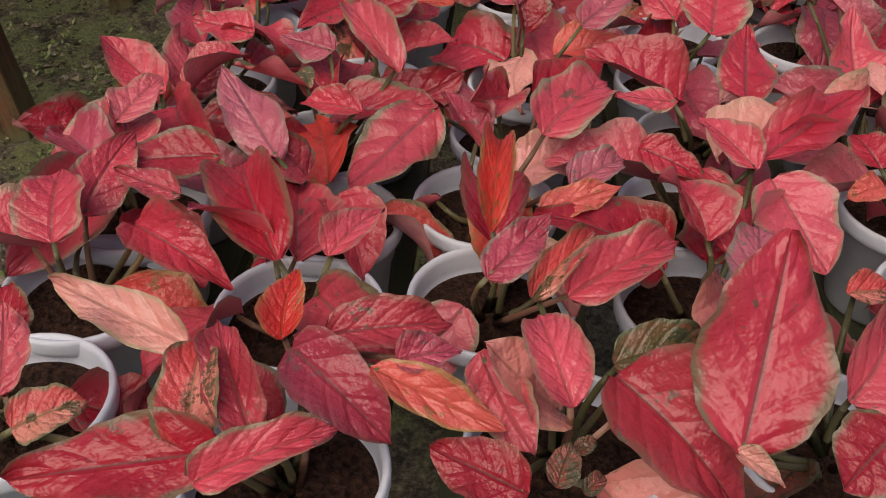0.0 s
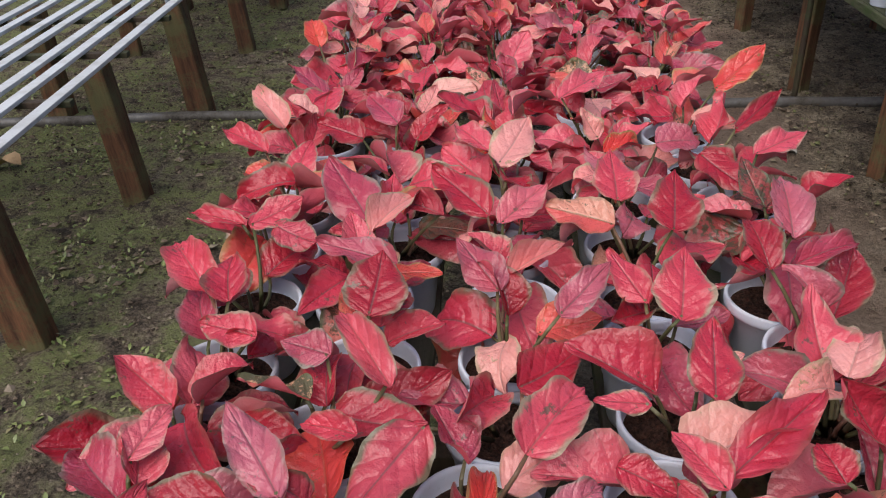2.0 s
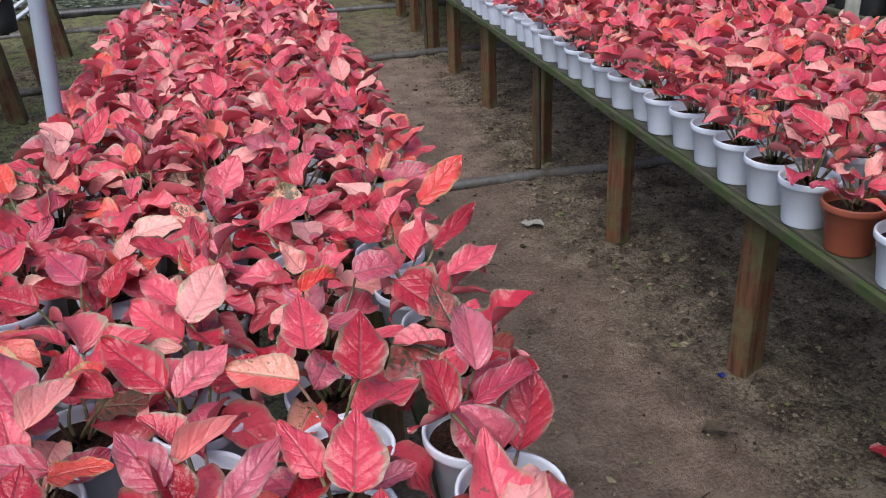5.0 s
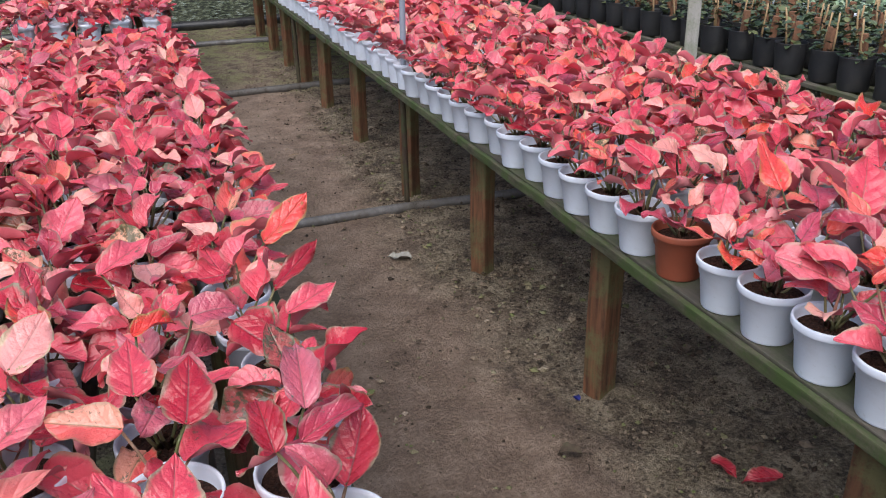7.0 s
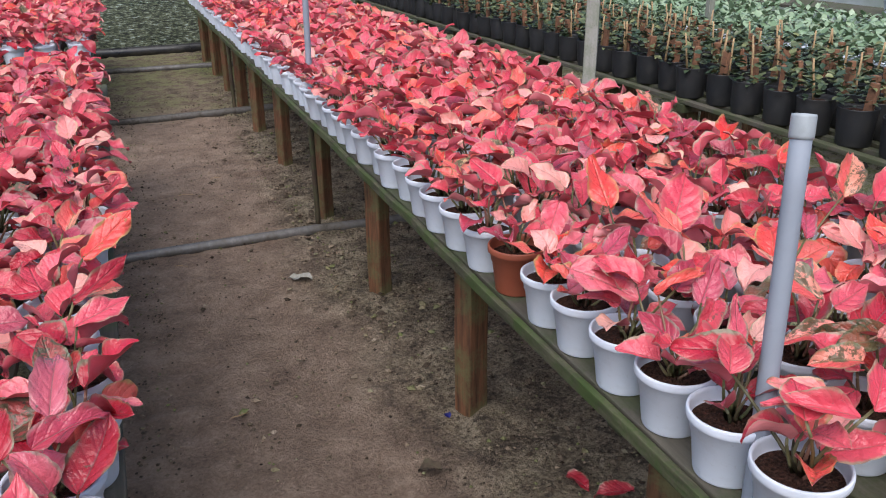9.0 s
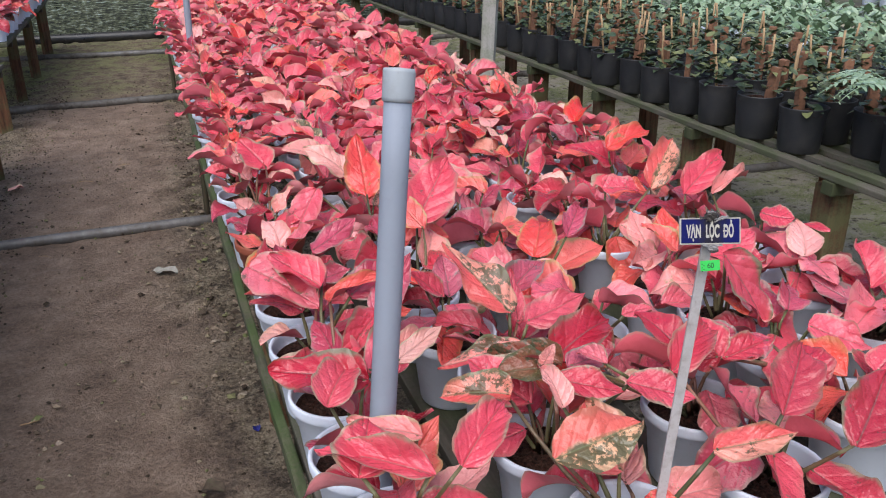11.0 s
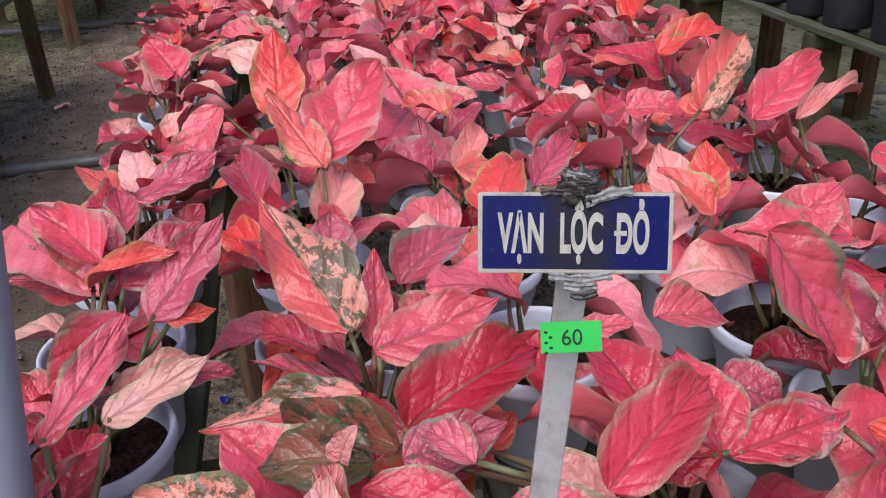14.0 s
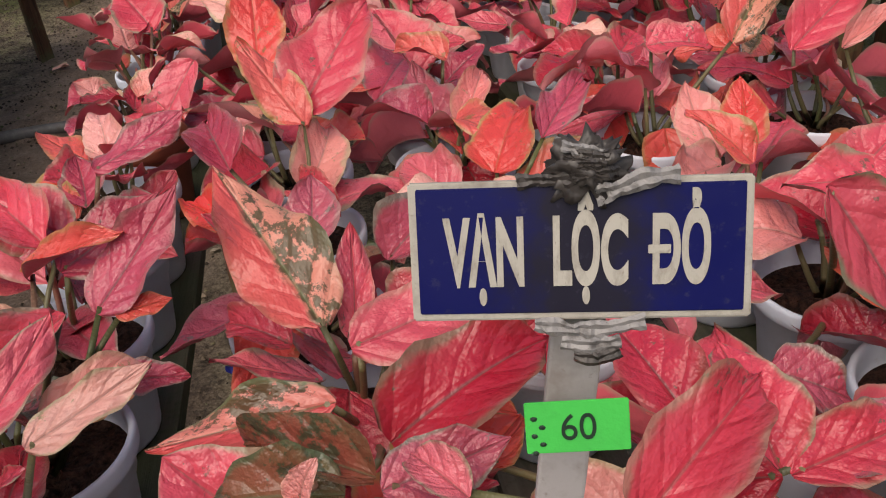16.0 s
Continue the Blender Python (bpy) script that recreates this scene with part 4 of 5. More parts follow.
hero(2.33, 1.245, RIGHT, [(2.338, 1.144, 0.85, 2.386, 1.136, 0.86, 0.026, 1)])
hero(2.6, 1.23, RIGHT, [(2.486, 1.107, 0.95, 2.545, 1.05, 0.84, 0.076, 0), (2.611, 1.164, 0.9, 2.501, 1.176, 0.92, 0.058, 1), (2.417, 1.038, 0.86, 2.471, 1.019, 0.84, 0.049, 6), (2.559, 1.182, 0.9, 2.605, 1.192, 0.95, 0.06, 1)])
hero(2.81, 1.27, RIGHT, [])
hero(1.885, 1.36, RIGHT, [(1.899, 1.349, 0.88, 1.825, 1.438, 0.907, 0.064, 1), (1.93, 1.276, 0.89, 2.011, 1.33, 0.917, 0.06, 6)])
hero(2.115, 1.32, RIGHT, [(2.108, 1.175, 0.85, 2.047, 1.233, 0.85, 0.042, 0), (2.079, 1.344, 0.85, 2.006, 1.452, 0.86, 0.048, 3)])
hero(2.315, 1.44, RIGHT, [(2.374, 1.409, 0.88, 2.449, 1.497, 0.912, 0.044, 6)])
hero(2.58, 1.39, RIGHT, [(2.406, 1.138, 0.86, 2.488, 1.138, 0.85, 0.049, 1), (2.557, 1.32, 0.86, 2.509, 1.364, 0.91, 0.043, 3)])
hero(2.81, 1.43, RIGHT, [(2.781, 1.531, 0.88, 2.931, 1.595, 0.906, 0.032, 2), (2.803, 1.398, 0.88, 2.849, 1.354, 0.868, 0.069, 1)])
hero(1.885, 1.53, RIGHT, [(1.914, 1.506, 0.88, 2.012, 1.562, 0.904, 0.046, 6), (1.796, 1.446, 0.89, 1.889, 1.338, 0.857, 0.092, 1)])
hero(2.11, 1.49, RIGHT, [(2.132, 1.572, 0.88, 2.233, 1.665, 0.981, 0.102, 1), (2.139, 1.542, 0.88, 2.082, 1.633, 0.957, 0.056, 3), (2.058, 1.45, 0.88, 2.023, 1.558, 0.912, 0.063, 6)])
hero(2.315, 1.61, RIGHT, [])
hero(2.58, 1.6, RIGHT, [(2.68, 1.606, 0.88, 2.787, 1.692, 0.973, 0.066, 4), (2.58, 1.639, 0.88, 2.667, 1.625, 0.881, 0.062, 1)])
hero(2.8, 1.59, RIGHT, [(2.725, 1.547, 0.88, 2.852, 1.599, 0.951, 0.07, 1)])
hero(1.885, 1.68, RIGHT, [])
hero(2.11, 1.66, RIGHT, [(2.084, 1.765, 0.88, 2.099, 1.88, 0.98, 0.08, 3)])
hero(2.315, 1.765, RIGHT, [(2.331, 1.702, 0.88, 2.261, 1.762, 0.893, 0.049, 3)])
hero(2.58, 1.76, RIGHT, [])
hero(2.81, 1.76, RIGHT, [])
hero(1.885, 1.872, RIGHT, [(1.915, 2.057, 0.88, 1.866, 2.132, 0.936, 0.085, 1)], terra=True)
hero(2.11, 1.84, RIGHT, [(1.993, 1.857, 0.88, 1.919, 1.789, 0.791, 0.067, 1)])
hero(2.31, 1.925, RIGHT, [(2.309, 2.169, 0.88, 2.412, 2.067, 0.8, 0.08, 1)])
hero(2.56, 1.92, RIGHT, [])
hero(2.81, 1.93, RIGHT, [(2.753, 1.925, 0.88, 2.891, 1.948, 0.921, 0.063, 3)])


def fill(cols, starts, y1, step, things_to, mix, label, group, seed, far_label="", veer=0.0):
    """Rows of pots along a bench: things near the path, the farther ones joined."""
    r = random.Random(seed)
    far = []
    for c, x in enumerate(cols):
        y = starts[c]
        while y < y1:
            px = x + r.uniform(-0.013, 0.013) - veer * (y - 2.4)
            m = Matrix.Translation((px, y, TOP)) @ Matrix.Rotation(radians(r.uniform(-1.5, 1.5)), 4, "X")
            if y < things_to:
                near_plant(m, r, mix, label, group, tight=mix is RIGHT and c == 0)
            else:
                far.append((m, mix is RIGHT and c == 0))
            y += step * r.uniform(0.95, 1.06)
    if not far:
        return
    ob = tagged(thing("far_potted_aglaonemas", pose(0, 0, 0), far_label, "potted plants"), kind="stuff")
    pots, soils, stems = Heap(), Heap(), Heap()
    heaps = [Heap() for _ in CLASSES]
    profile = [POT_PROFILE[i] for i in (1, 3, 5, 7, 9, 11, 15)]
    seg = 16
    pv = [(rr * math.cos(2 * math.pi * k / seg), rr * math.sin(2 * math.pi * k / seg), z) for rr, z in profile for k in range(seg)]
    pf = [(i * seg + k, i * seg + (k + 1) % seg, (i + 1) * seg + (k + 1) % seg, (i + 1) * seg + k) for i in range(len(profile) - 1) for k in range(seg)]
    sv = [(0.068 * math.cos(2 * math.pi * k / seg), 0.068 * math.sin(2 * math.pi * k / seg), 0.101) for k in range(seg)]
    for m, tight in far:
        pots.add(pv, pf, m)
        soils.add(sv, [tuple(range(seg))], m)
        foliage_parts(r, mix, heaps, m, tight)
    for name, heap, mat in [("pot", pots, M_WHITE), ("soil", soils, M_SOIL)] + [("foliage", h, mt) for h, mt in zip(heaps, CLASSES)]:
        if heap.v:
            tagged(part(name, heap.mesh(name, mat), ob), kind="stuff")


fill(L_COLS, [2.38, 2.41, 2.4, 2.4, 2.43], 5.1, 0.156, 4.1, FAR_LEFT, RED_LABEL, "red aglaonemas on the first bench", 11,
     far_label="rows of white pots with crimson aglaonemas, farther along the bench", veer=0.028)
fill(FAR_COLS, [6.42, 6.44, 6.41, 6.45, 6.42], 10.4, 0.162, 0.0, FAR_LEFT, RED_LABEL, "", 12, far_label="rows of white pots with crimson aglaonemas on the farther bench")
fill(R_COLS, [2.045, 2.0, 2.09, 2.09, 2.1], 10.7, 0.167, 4.2, RIGHT, PINK_LABEL, "pink aglaonemas on the mossy bench", 13,
     far_label="rows of white pots with pink-red aglaonemas, farther along the mossy bench")


# ---- poles ----
def rod(name, a, b, radius, mat, label, category, cap=False, seg=18):
    ob = thing(name, Matrix.Translation(a), label, category)
    d = Vector(b) - Vector(a)
    q = d.to_track_quat("Z", "Y").to_matrix().to_4x4()
    n = 10
    v, f = tube_data([(0, 0, d.length * k / n) for k in range(n + 1)], [radius] * (n + 1), seg)
    part("tube", mesh_of("tube", v, f, mat), ob, q)
    if cap:
        c = lathe("cap", [(radius * 1.0, 0), (radius * 1.13, 0.001), (radius * 1.15, 0.006), (radius * 1.15, 0.034), (radius * 1.1, 0.038), (0.0001, 0.039)], M_CAP, 20)
        part("cap", c, ob, q @ Matrix.Translation((0, 0, d.length - 0.034)), "pale grey push-on cap")
    return ob


M_CAP = plastic("pale_grey_cap", (0.36, 0.39, 0.42), (0.22, 0.23, 0.23), 0.5, 0.45, 30.0)
rod("pvc_post", (1.797, 0.861, 0), (1.797 + 0.121 * 1.275, 0.861 + 0.142 * 1.275, 1.275), 0.0165, M_PVC, "grey plastic pipe post standing among the pots", "post", True)
rod("pvc_post", (1.87, 4.25, 0.6), (1.905, 4.28, 2.3), 0.015, M_PVC, "slim grey plastic pipe post rising from the bench", "post")
rod("pvc_post", (-0.17, 2.95, 0), (-0.055, 3.29, 2.3), 0.026, M_PVC, "grey plastic pipe post beside the bench", "post")
rod("steel_rod", (-1.148, 4.155, 0), (-1.3, 4.2, 1.7), 0.012, M_PVC, "thin grey metal rod rising through the slatted bench", "rod")
rod("steel_rod", (1.86, 4.235, 0), (1.858, 4.24, 0.6), 0.014, M_DARKWOOD, "thin dark rod under the edge of the bench", "rod")
rod("steel_rod", (1.85, 7.33, 0), (1.848, 7.34, 0.6), 0.016, M_DARKWOOD, "thin dark rod under the edge of the bench", "rod")
tall = thing("wooden_post", pose(3.05, 3.53, 0), "tall pale grey weathered post between two benches", "post")
d3 = Vector((0.098, 0.142, 1)).to_track_quat("Z", "Y").to_matrix().to_4x4()
part("shaft", box_mesh("shaft", 0.062, 0.05, 2.4, M_PALEPOST, 0.005, 0.004, 6), tall, d3)
tall2 = thing("wooden_post", pose(5.35, 5.6, 0), "tall pale grey post among the green plants", "post")
part("shaft", box_mesh("shaft", 0.05, 0.05, 2.6, M_PALEPOST, 0.005, 0.004, 6), tall2)

edge = thing("edge_board", pose(0, 0, 0), "green mossy board nailed along the edge of the bench", "board")
for k in range(4):
    y0, y1 = 0.78 + 2.53 * k, 0.78 + 2.53 * (k + 1) - 0.006
    part("board", box_mesh("board", 0.018, y1 - y0, 0.032, M_EDGE, 0.004, 0.009, 40), edge, pose(1.814 + 0.003 * (k % 2), (y0 + y1) / 2, TOP - 0.033))

# ---- the slatted bench ----
S_TURN = Matrix.Translation((-1.0, 2.0, 0)) @ Matrix.Rotation(radians(2.6), 4, "Z")
slatted = thing("slatted_bench", S_TURN, "bench of white painted metal slats on brown wooden posts", "bench")
SLAT = box_mesh("slat", 0.042, 7.2, 0.016, M_SLAT, 0.003, 0.004, 20)
for k in range(10):
    part("slat", SLAT, slatted, pose(-0.035 - 0.118 * k - (0.02 if k % 2 else 0), 3.6 + rng.uniform(-0.03, 0.03), 0.584))
CROSS = box_mesh("crossbar", 1.2, 0.035, 0.022, M_DARKWOOD, 0.003)
for y in (0.22, 0.75, 1.3, 1.85, 2.4, 2.95, 3.5, 4.05, 4.6, 5.2, 5.8, 6.4):
    part("crossbar", CROSS, slatted, pose(-0.59, y, 0.562))
for k, y in enumerate((0.2, 1.19, 2.19, 3.29, 4.42, 5.5, 6.6)):
    for x, lean in ((-0.055, 5.0), (-0.78, 2.0)):
        part("leg", LEG[k % 2], slatted, Matrix.Translation((x + 0.02, y, -0.012)) @ Matrix.Rotation(radians(-lean), 4, "Y") @ Matrix.Rotation(radians(12 * math.sin(k * 3 + x)), 4, "Z") @ Matrix.Diagonal((1.35, 1.3, 0.985, 1)))


def bag_mesh(name, radius, height, seed):
    r = random.Random(seed)
    w = r.uniform(0.012, 0.03)
    prof = [(radius * 0.84, 0.0), (radius * 0.88, 0.006), (radius * 0.93, height * 0.4), (radius * 0.98, height * 0.8), (radius, height * 0.97), (radius * 1.02, height), (radius * 0.985, height), (radius * 0.95, height * 0.9), (radius * 0.94, height * 0.84)]
    return lathe(name, prof, M_BAG, 30, w)


BAG = [bag_mesh("bag", 0.080, 0.158, i) for i in range(4)]
BAG_SOIL = [soil_mesh(20 + i, 0.079) for i in range(2)]
BIG_POT = bag_mesh("pot", 0.125, 0.235, 9)
BIG_SOIL = soil_mesh(33, 0.118)


def clump(seed, mat, count, spread, height, size, upright=0.5):
    """A bushy head of small leaves."""
    r = random.Random(seed)
    h = Heap()
    for i in range(count):
        a, rad, z = r.uniform(0, 6.28), spread * math.sqrt(r.random()), r.uniform(0.0, height)
        s = size * r.uniform(0.7, 1.25)
        v, f, uv = leaf_data(s, s * r.uniform(0.55, 0.85), r.uniform(0, 0.5), r.uniform(-0.4, 1.0), r.uniform(-0.2, 0.2), 0.04, r.random(), 5, 4)
        m = Matrix.Translation((rad * math.cos(a), rad * math.sin(a), z)) @ Matrix.Rotation(a - 1.57 + r.uniform(-0.8, 0.8), 4, "Z") @ Matrix.Rotation(radians(r.uniform(-30, 70) * upright), 4, "X") @ Matrix.Rotation(radians(r.uniform(-30, 30)), 4, "Y")
        h.add(v, f, m, uv)
    return h.mesh("foliage", mat)


M_CLIMB = green_leaf("dusky_green_leaf", [(0.0, (0.025, 0.05, 0.025)), (0.4, (0.05, 0.075, 0.035)), (0.75, (0.10, 0.12, 0.055)), (1.0, (0.20, 0.21, 0.08))])
CLUMP = [clump(300 + i, M_CLIMB, 44, 0.07, 0.13, 0.042) for i in range(6)]
COCO = box_mesh("fibre_board", 0.036, 0.022, 0.125, M_FOAM, 0.004, 0.005, 4)
CANE = mesh_of("cane", *tube_data([(0, 0, 0), (0.002, 0, 0.07), (0, 0.002, 0.14), (0.001, 0, 0.19)], [0.006, 0.0055, 0.005, 0.0045], 8), M_BAMBOO)
K_TOP = 0.652


def bag_plant(m, r):
    ob = thing("bagged_plant", m, "black plastic bag of green climbing plant with brown fibre stakes", "potted plant", "green plants in black bags")
    part("bag", r.choice(BAG), ob, label="crumpled black plastic bag")
    part("soil", r.choice(BAG_SOIL), ob, pose(0, 0, 0.134))
    part("foliage", r.choice(CLUMP), ob, pose(0, 0, 0.142, 0, 0, r.uniform(0, 360)))
    if r.random() < 0.95:
        part("fibre_board", COCO, ob, pose(r.uniform(-0.03, 0.03), r.uniform(-0.03, 0.03), 0.135, r.uniform(-6, 6), r.uniform(-6, 6), r.uniform(0, 180)), "brown coco fibre stake")
    for k in range(r.choice((0, 0, 1, 1, 2))):
        part("cane", CANE, ob, pose(r.uniform(-0.05, 0.05), r.uniform(-0.05, 0.05), 0.135, r.uniform(-8, 8), r.uniform(-8, 8), 0))
    return ob


kb = thing("plant_bench", pose(0, 0, 0), "dark slatted bench carrying black bags of green plants", "bench")
K_COLS = [3.80, 3.99, 4.18, 4.37, 4.56]
KSLAT = box_mesh("slat", 0.045, 9.6, 0.02, M_BOARD, 0.003, 0.004, 20)
for k in range(10):
    part("slat", KSLAT, kb, pose(3.715 + 0.098 * k, 1.6 + 4.8, K_TOP - 0.02))
KEDGE = box_mesh("beam", 0.95, 0.05, 0.045, M_DARKWOOD, 0.004, 0.003, 4)
for y in (2.12, 2.88, 3.65, 4.4, 5.35, 6.5, 7.6, 8.8, 10.0):
    part("beam", KEDGE, kb, pose(4.16, y, K_TOP - 0.067))
    for x in (3.78, 4.54):
        part("leg", LEG[int(y * 7) % 2], kb, Matrix.Translation((x, y + 0.06, -0.012)) @ Matrix.Diagonal((1.1, 1.1, 1.04, 1)))
kr = random.Random(5)
kfar = []
for c, x in enumerate(K_COLS):
    y = 2.2 + 0.05 * (c % 2) if c else 2.4
    while y < 10.6:
        m = Matrix.Translation((x + kr.uniform(-0.02, 0.02), y, K_TOP)) @ Matrix.Rotation(kr.uniform(0, 6.28), 4, "Z")
        if y < 5.6:
            bag_plant(m, kr)
        else:
            kfar.append(m)
        y += 0.212 * kr.uniform(0.96, 1.08)
kf = tagged(thing("far_bagged_plants", pose(0, 0, 0), "rows of black bags with green plants and brown stakes farther along", "potted plants"), kind="stuff")
for name, meshes, mat, lift in (("bag", BAG, M_BAG, 0.0), ("foliage", CLUMP[:3], M_CLIMB, 0.142), ("stake", [COCO], M_FOAM, 0.135)):
    h = Heap()
    for m in kfar:
        me = kr.choice(meshes)
        h.add([tuple(v.co) for v in me.vertices], [tuple(p.vertices) for p in me.polygons], m @ pose(0, 0, lift, kr.uniform(-4, 4), kr.uniform(-4, 4), 0))
    tagged(part(name, h.mesh(name, mat), kf), kind="stuff")


def fern(m):
    ob = thing("potted_fern", m, "feathery pale green fern in a black pot on the slatted bench", "fern")
    part("pot", BAG[0], ob)
    h = Heap()
    r = random.Random(77)
    for i in range(16):
        az, ln = r.uniform(0, 6.28), r.uniform(0.2, 0.32)
        m0 = Matrix.Rotation(az, 4, "Z")
        pts = [Vector((0, ln * t, 0.16 + 0.22 * t * (1.25 - t) * 1.6)) for t in [k / 12 for k in range(13)]]
        v, f = tube_data(pts, [0.0016] * 13, 4)
        h.add(v, f, m0)
        for k in range(2, 13):
            for s in (-1, 1):
                w = 0.055 * math.sin(math.pi * (k / 13) ** 0.8) + 0.008
                lv, lf, lu = leaf_data(w, w * 0.28, 0.1, 0.5, 0, 0.02, k, 3, 2)
                h.add(lv, lf, m0 @ Matrix.Translation(pts[k]) @ Matrix.Rotation(-s * 1.15, 4, "Z"), lu)
    part("frond", h.mesh("frond", M_PALE), ob)


fern(pose(3.93, 2.06, K_TOP))

# ---- beyond the bags ----
gb = thing("plant_bench", pose(0, 0, 0), "low bench crowded with pale green seedlings", "bench")
part("top", box_mesh("top", 1.5, 8.0, 0.03, M_BOARD, 0.004), gb, pose(6.0, 6.9, 0.56))
for y in (3.2, 5.0, 6.8, 8.6, 10.4):
    for x in (5.35, 6.65):
        part("leg", LEG[0], gb, Matrix.Translation((x, y, -0.01)) @ Matrix.Diagonal((1, 1, 0.97, 1)))
gr = random.Random(15)
seed_heap = Heap()
for i in range(6500):
    x, y = gr.uniform(5.3, 6.72), gr.uniform(3.0, 10.8)
    s = gr.uniform(0.05, 0.09)
    v, f, uv = leaf_data(s, s * 0.6, 0.2, gr.uniform(-0.2, 0.9), 0, 0.04, gr.random(), 3, 2)
    seed_heap.add(v, f, Matrix.Translation((x, y, gr.uniform(0.64, 0.80))) @ Matrix.Rotation(gr.uniform(0, 6.28), 4, "Z") @ Matrix.Rotation(radians(gr.uniform(-30, 60)), 4, "X"), uv)
tagged(new("seedling_foliage", seed_heap.mesh("seedlings", M_PALE)), "dense pale green leafy seedlings on the low bench", "seedlings", kind="stuff")
POT_TALL = lathe("pot", [(r0 * 1.1, z0 * 1.1) for r0, z0 in POT_PROFILE], M_WHITE, 28)
PALE_CLUMP = [clump(400 + i, M_PALE, 34, 0.07, 0.1, 0.06) for i in range(3)]


def pale_plant(m, r, group):
    ob = thing("potted_seedling", m, "white pot of pale green seedling", "potted plant", group)
    part("pot", POT_TALL, ob)
    part("soil", r.choice(SOILS), ob, pose(0, 0, 0.112))
    part("foliage", r.choice(PALE_CLUMP), ob, pose(0, 0, 0.12))


for i in range(7):
    pale_plant(Matrix.Translation((5.19, 3.3 + 0.38 * i + 0.05 * (i % 2), 0.592)), gr, "white pots at the edge of the seedlings")
for i in range(9):
    for j in range(2):
        pale_plant(Matrix.Translation((7.62 + 0.2 * j, 4.4 + 0.19 * i, 0.66)), gr, "white pots on the last bench")
wb = thing("plant_bench", pose(0, 0, 0), "narrow bench with a row of white pots", "bench")
part("top", box_mesh("top", 0.6, 4.2, 0.03, M_BOARD, 0.004), wb, pose(7.72, 5.6, 0.63))
for y in (3.8, 5.6, 7.4):
    for x in (7.5, 7.94):
        part("leg", LEG[1], wb, Matrix.Translation((x, y, -0.01)) @ Matrix.Diagonal((1, 1, 1.1, 1)))
part("shelf", box_mesh("shelf", 0.24, 3.2, 0.024, M_BOARD, 0.004), gb, pose(5.19, 4.5, 0.566))

# ---- black pots on the slatted bench ----
CREAM = [clump(500 + i, mt, 26, 0.12, 0.16, 0.10) for i, mt in enumerate((M_BLUSH, M_PALE, M_SALMON))]
for i, (x, y) in enumerate(((-1.2, 5.2), (-1.62, 5.25), (-1.2, 5.86), (-1.62, 5.98), (-2.1, 5.7), (-1.22, 6.5), (-1.7, 6.6), (-2.1, 6.3))):
    ob = thing("potted_plant", pose(x, y, 0.6, 0, 0, 40 * i), "black plastic pot with a pale leafy plant on white slats", "potted plant", "black pots on the slats")
    part("pot", BIG_POT, ob, label="black plastic pot")
    part("soil", BIG_SOIL, ob, pose(0, 0, 0.2))
    part("foliage", CREAM[i % 3], ob, pose(0, 0, 0.22))

# ---- the sign ----
SR = Vector((0.968, -0.25, -0.02)).normalized()
SU = Vector((0.10, 0.34, 1.0))
SU = (SU - SR * SU.dot(SR)).normalized()
SN = SR.cross(SU)
SM = Matrix((SR, SU, SN)).transposed().to_4x4()
SM.translation = Vector((2.2035, 0.7855, 1.1395))
sign = thing("plant_sign", SM, "small blue name sign with cream lettering on a plastic stake", "sign")
W, H = 0.0645, 0.0272


def plate(name, w, h, d, mat, bevel):
    bm = bmesh.new()
    bmesh.ops.create_cube(bm, size=1.0)
    for v in bm.verts:
        v.co = Vector((v.co.x * w, v.co.y * h, v.co.z * d))
    bmesh.ops.bevel(bm, geom=bm.edges[:], offset=bevel, segments=2, affect="EDGES")
    me = bpy.data.meshes.new(name)
    bm.to_mesh(me)
    bm.free()
    me.materials.append(mat)
    return me


part("board", plate("board", W, H, 0.0024, M_LETTER, 0.0004), sign, label="thin board with a worn cream edge")
part("face", plate("face", W - 0.0030, H - 0.0026, 0.0008, M_FACE, 0.0002), sign, pose(0, 0.0002, 0.0012), "deep blue face, smudged in the middle")


def lettering(name, body, size, mat, squeeze, parent, m, label="", bold=0.0):
    cu = bpy.data.curves.new(name, "FONT")
    cu.body, cu.size, cu.align_x, cu.align_y, cu.extrude, cu.offset = body, size, "CENTER", "BOTTOM_BASELINE", 0.00012, bold
    tmp = bpy.data.objects.new("tmp", cu)
    scene.collection.objects.link(tmp)
    me = bpy.data.meshes.new_from_object(tmp.evaluated_get(bpy.context.evaluated_depsgraph_get()))
    bpy.data.objects.remove(tmp)
    me.materials.clear()
    me.materials.append(mat)
    return part(name, me, parent, m @ Matrix.Diagonal((squeeze, 1, 1, 1)), label)


for word, x in (("VẠN", -0.0177), ("LỘC", 0.0021), ("DỎ", 0.0190)):
    lettering("lettering", word, 0.0179, M_LETTER, 0.41, sign, pose(x, -0.0060, 0.00172), "cream letters reading " + word.replace("D", "Đ"), 0.0007)
part("letter_bar", plate("letter_bar", 0.0042, 0.0017, 0.0003, M_LETTER, 0.0001), sign, pose(0.0150, 0.0001, 0.00176), "bar of the letter Đ")
stake_top, stake_foot = Vector((2.2065, 0.7905, 1.150)), Vector((2.156, 0.762, 0.735))
sd = stake_foot - stake_top
stake_rot = (-sd).normalized()
sx = (SR - stake_rot * SR.dot(stake_rot)).normalized()
sm = Matrix((sx, stake_rot.cross(sx), stake_rot)).transposed().to_4x4()
sm.translation = stake_foot + SN * -0.002 + SR * 0.0015
part("stake", box_mesh("stake", 0.0112, 0.0035, sd.length, M_STAKE, 0.0008, 0.0006, 12), sign, SM.inverted() @ sm, "greyish white plastic stake")


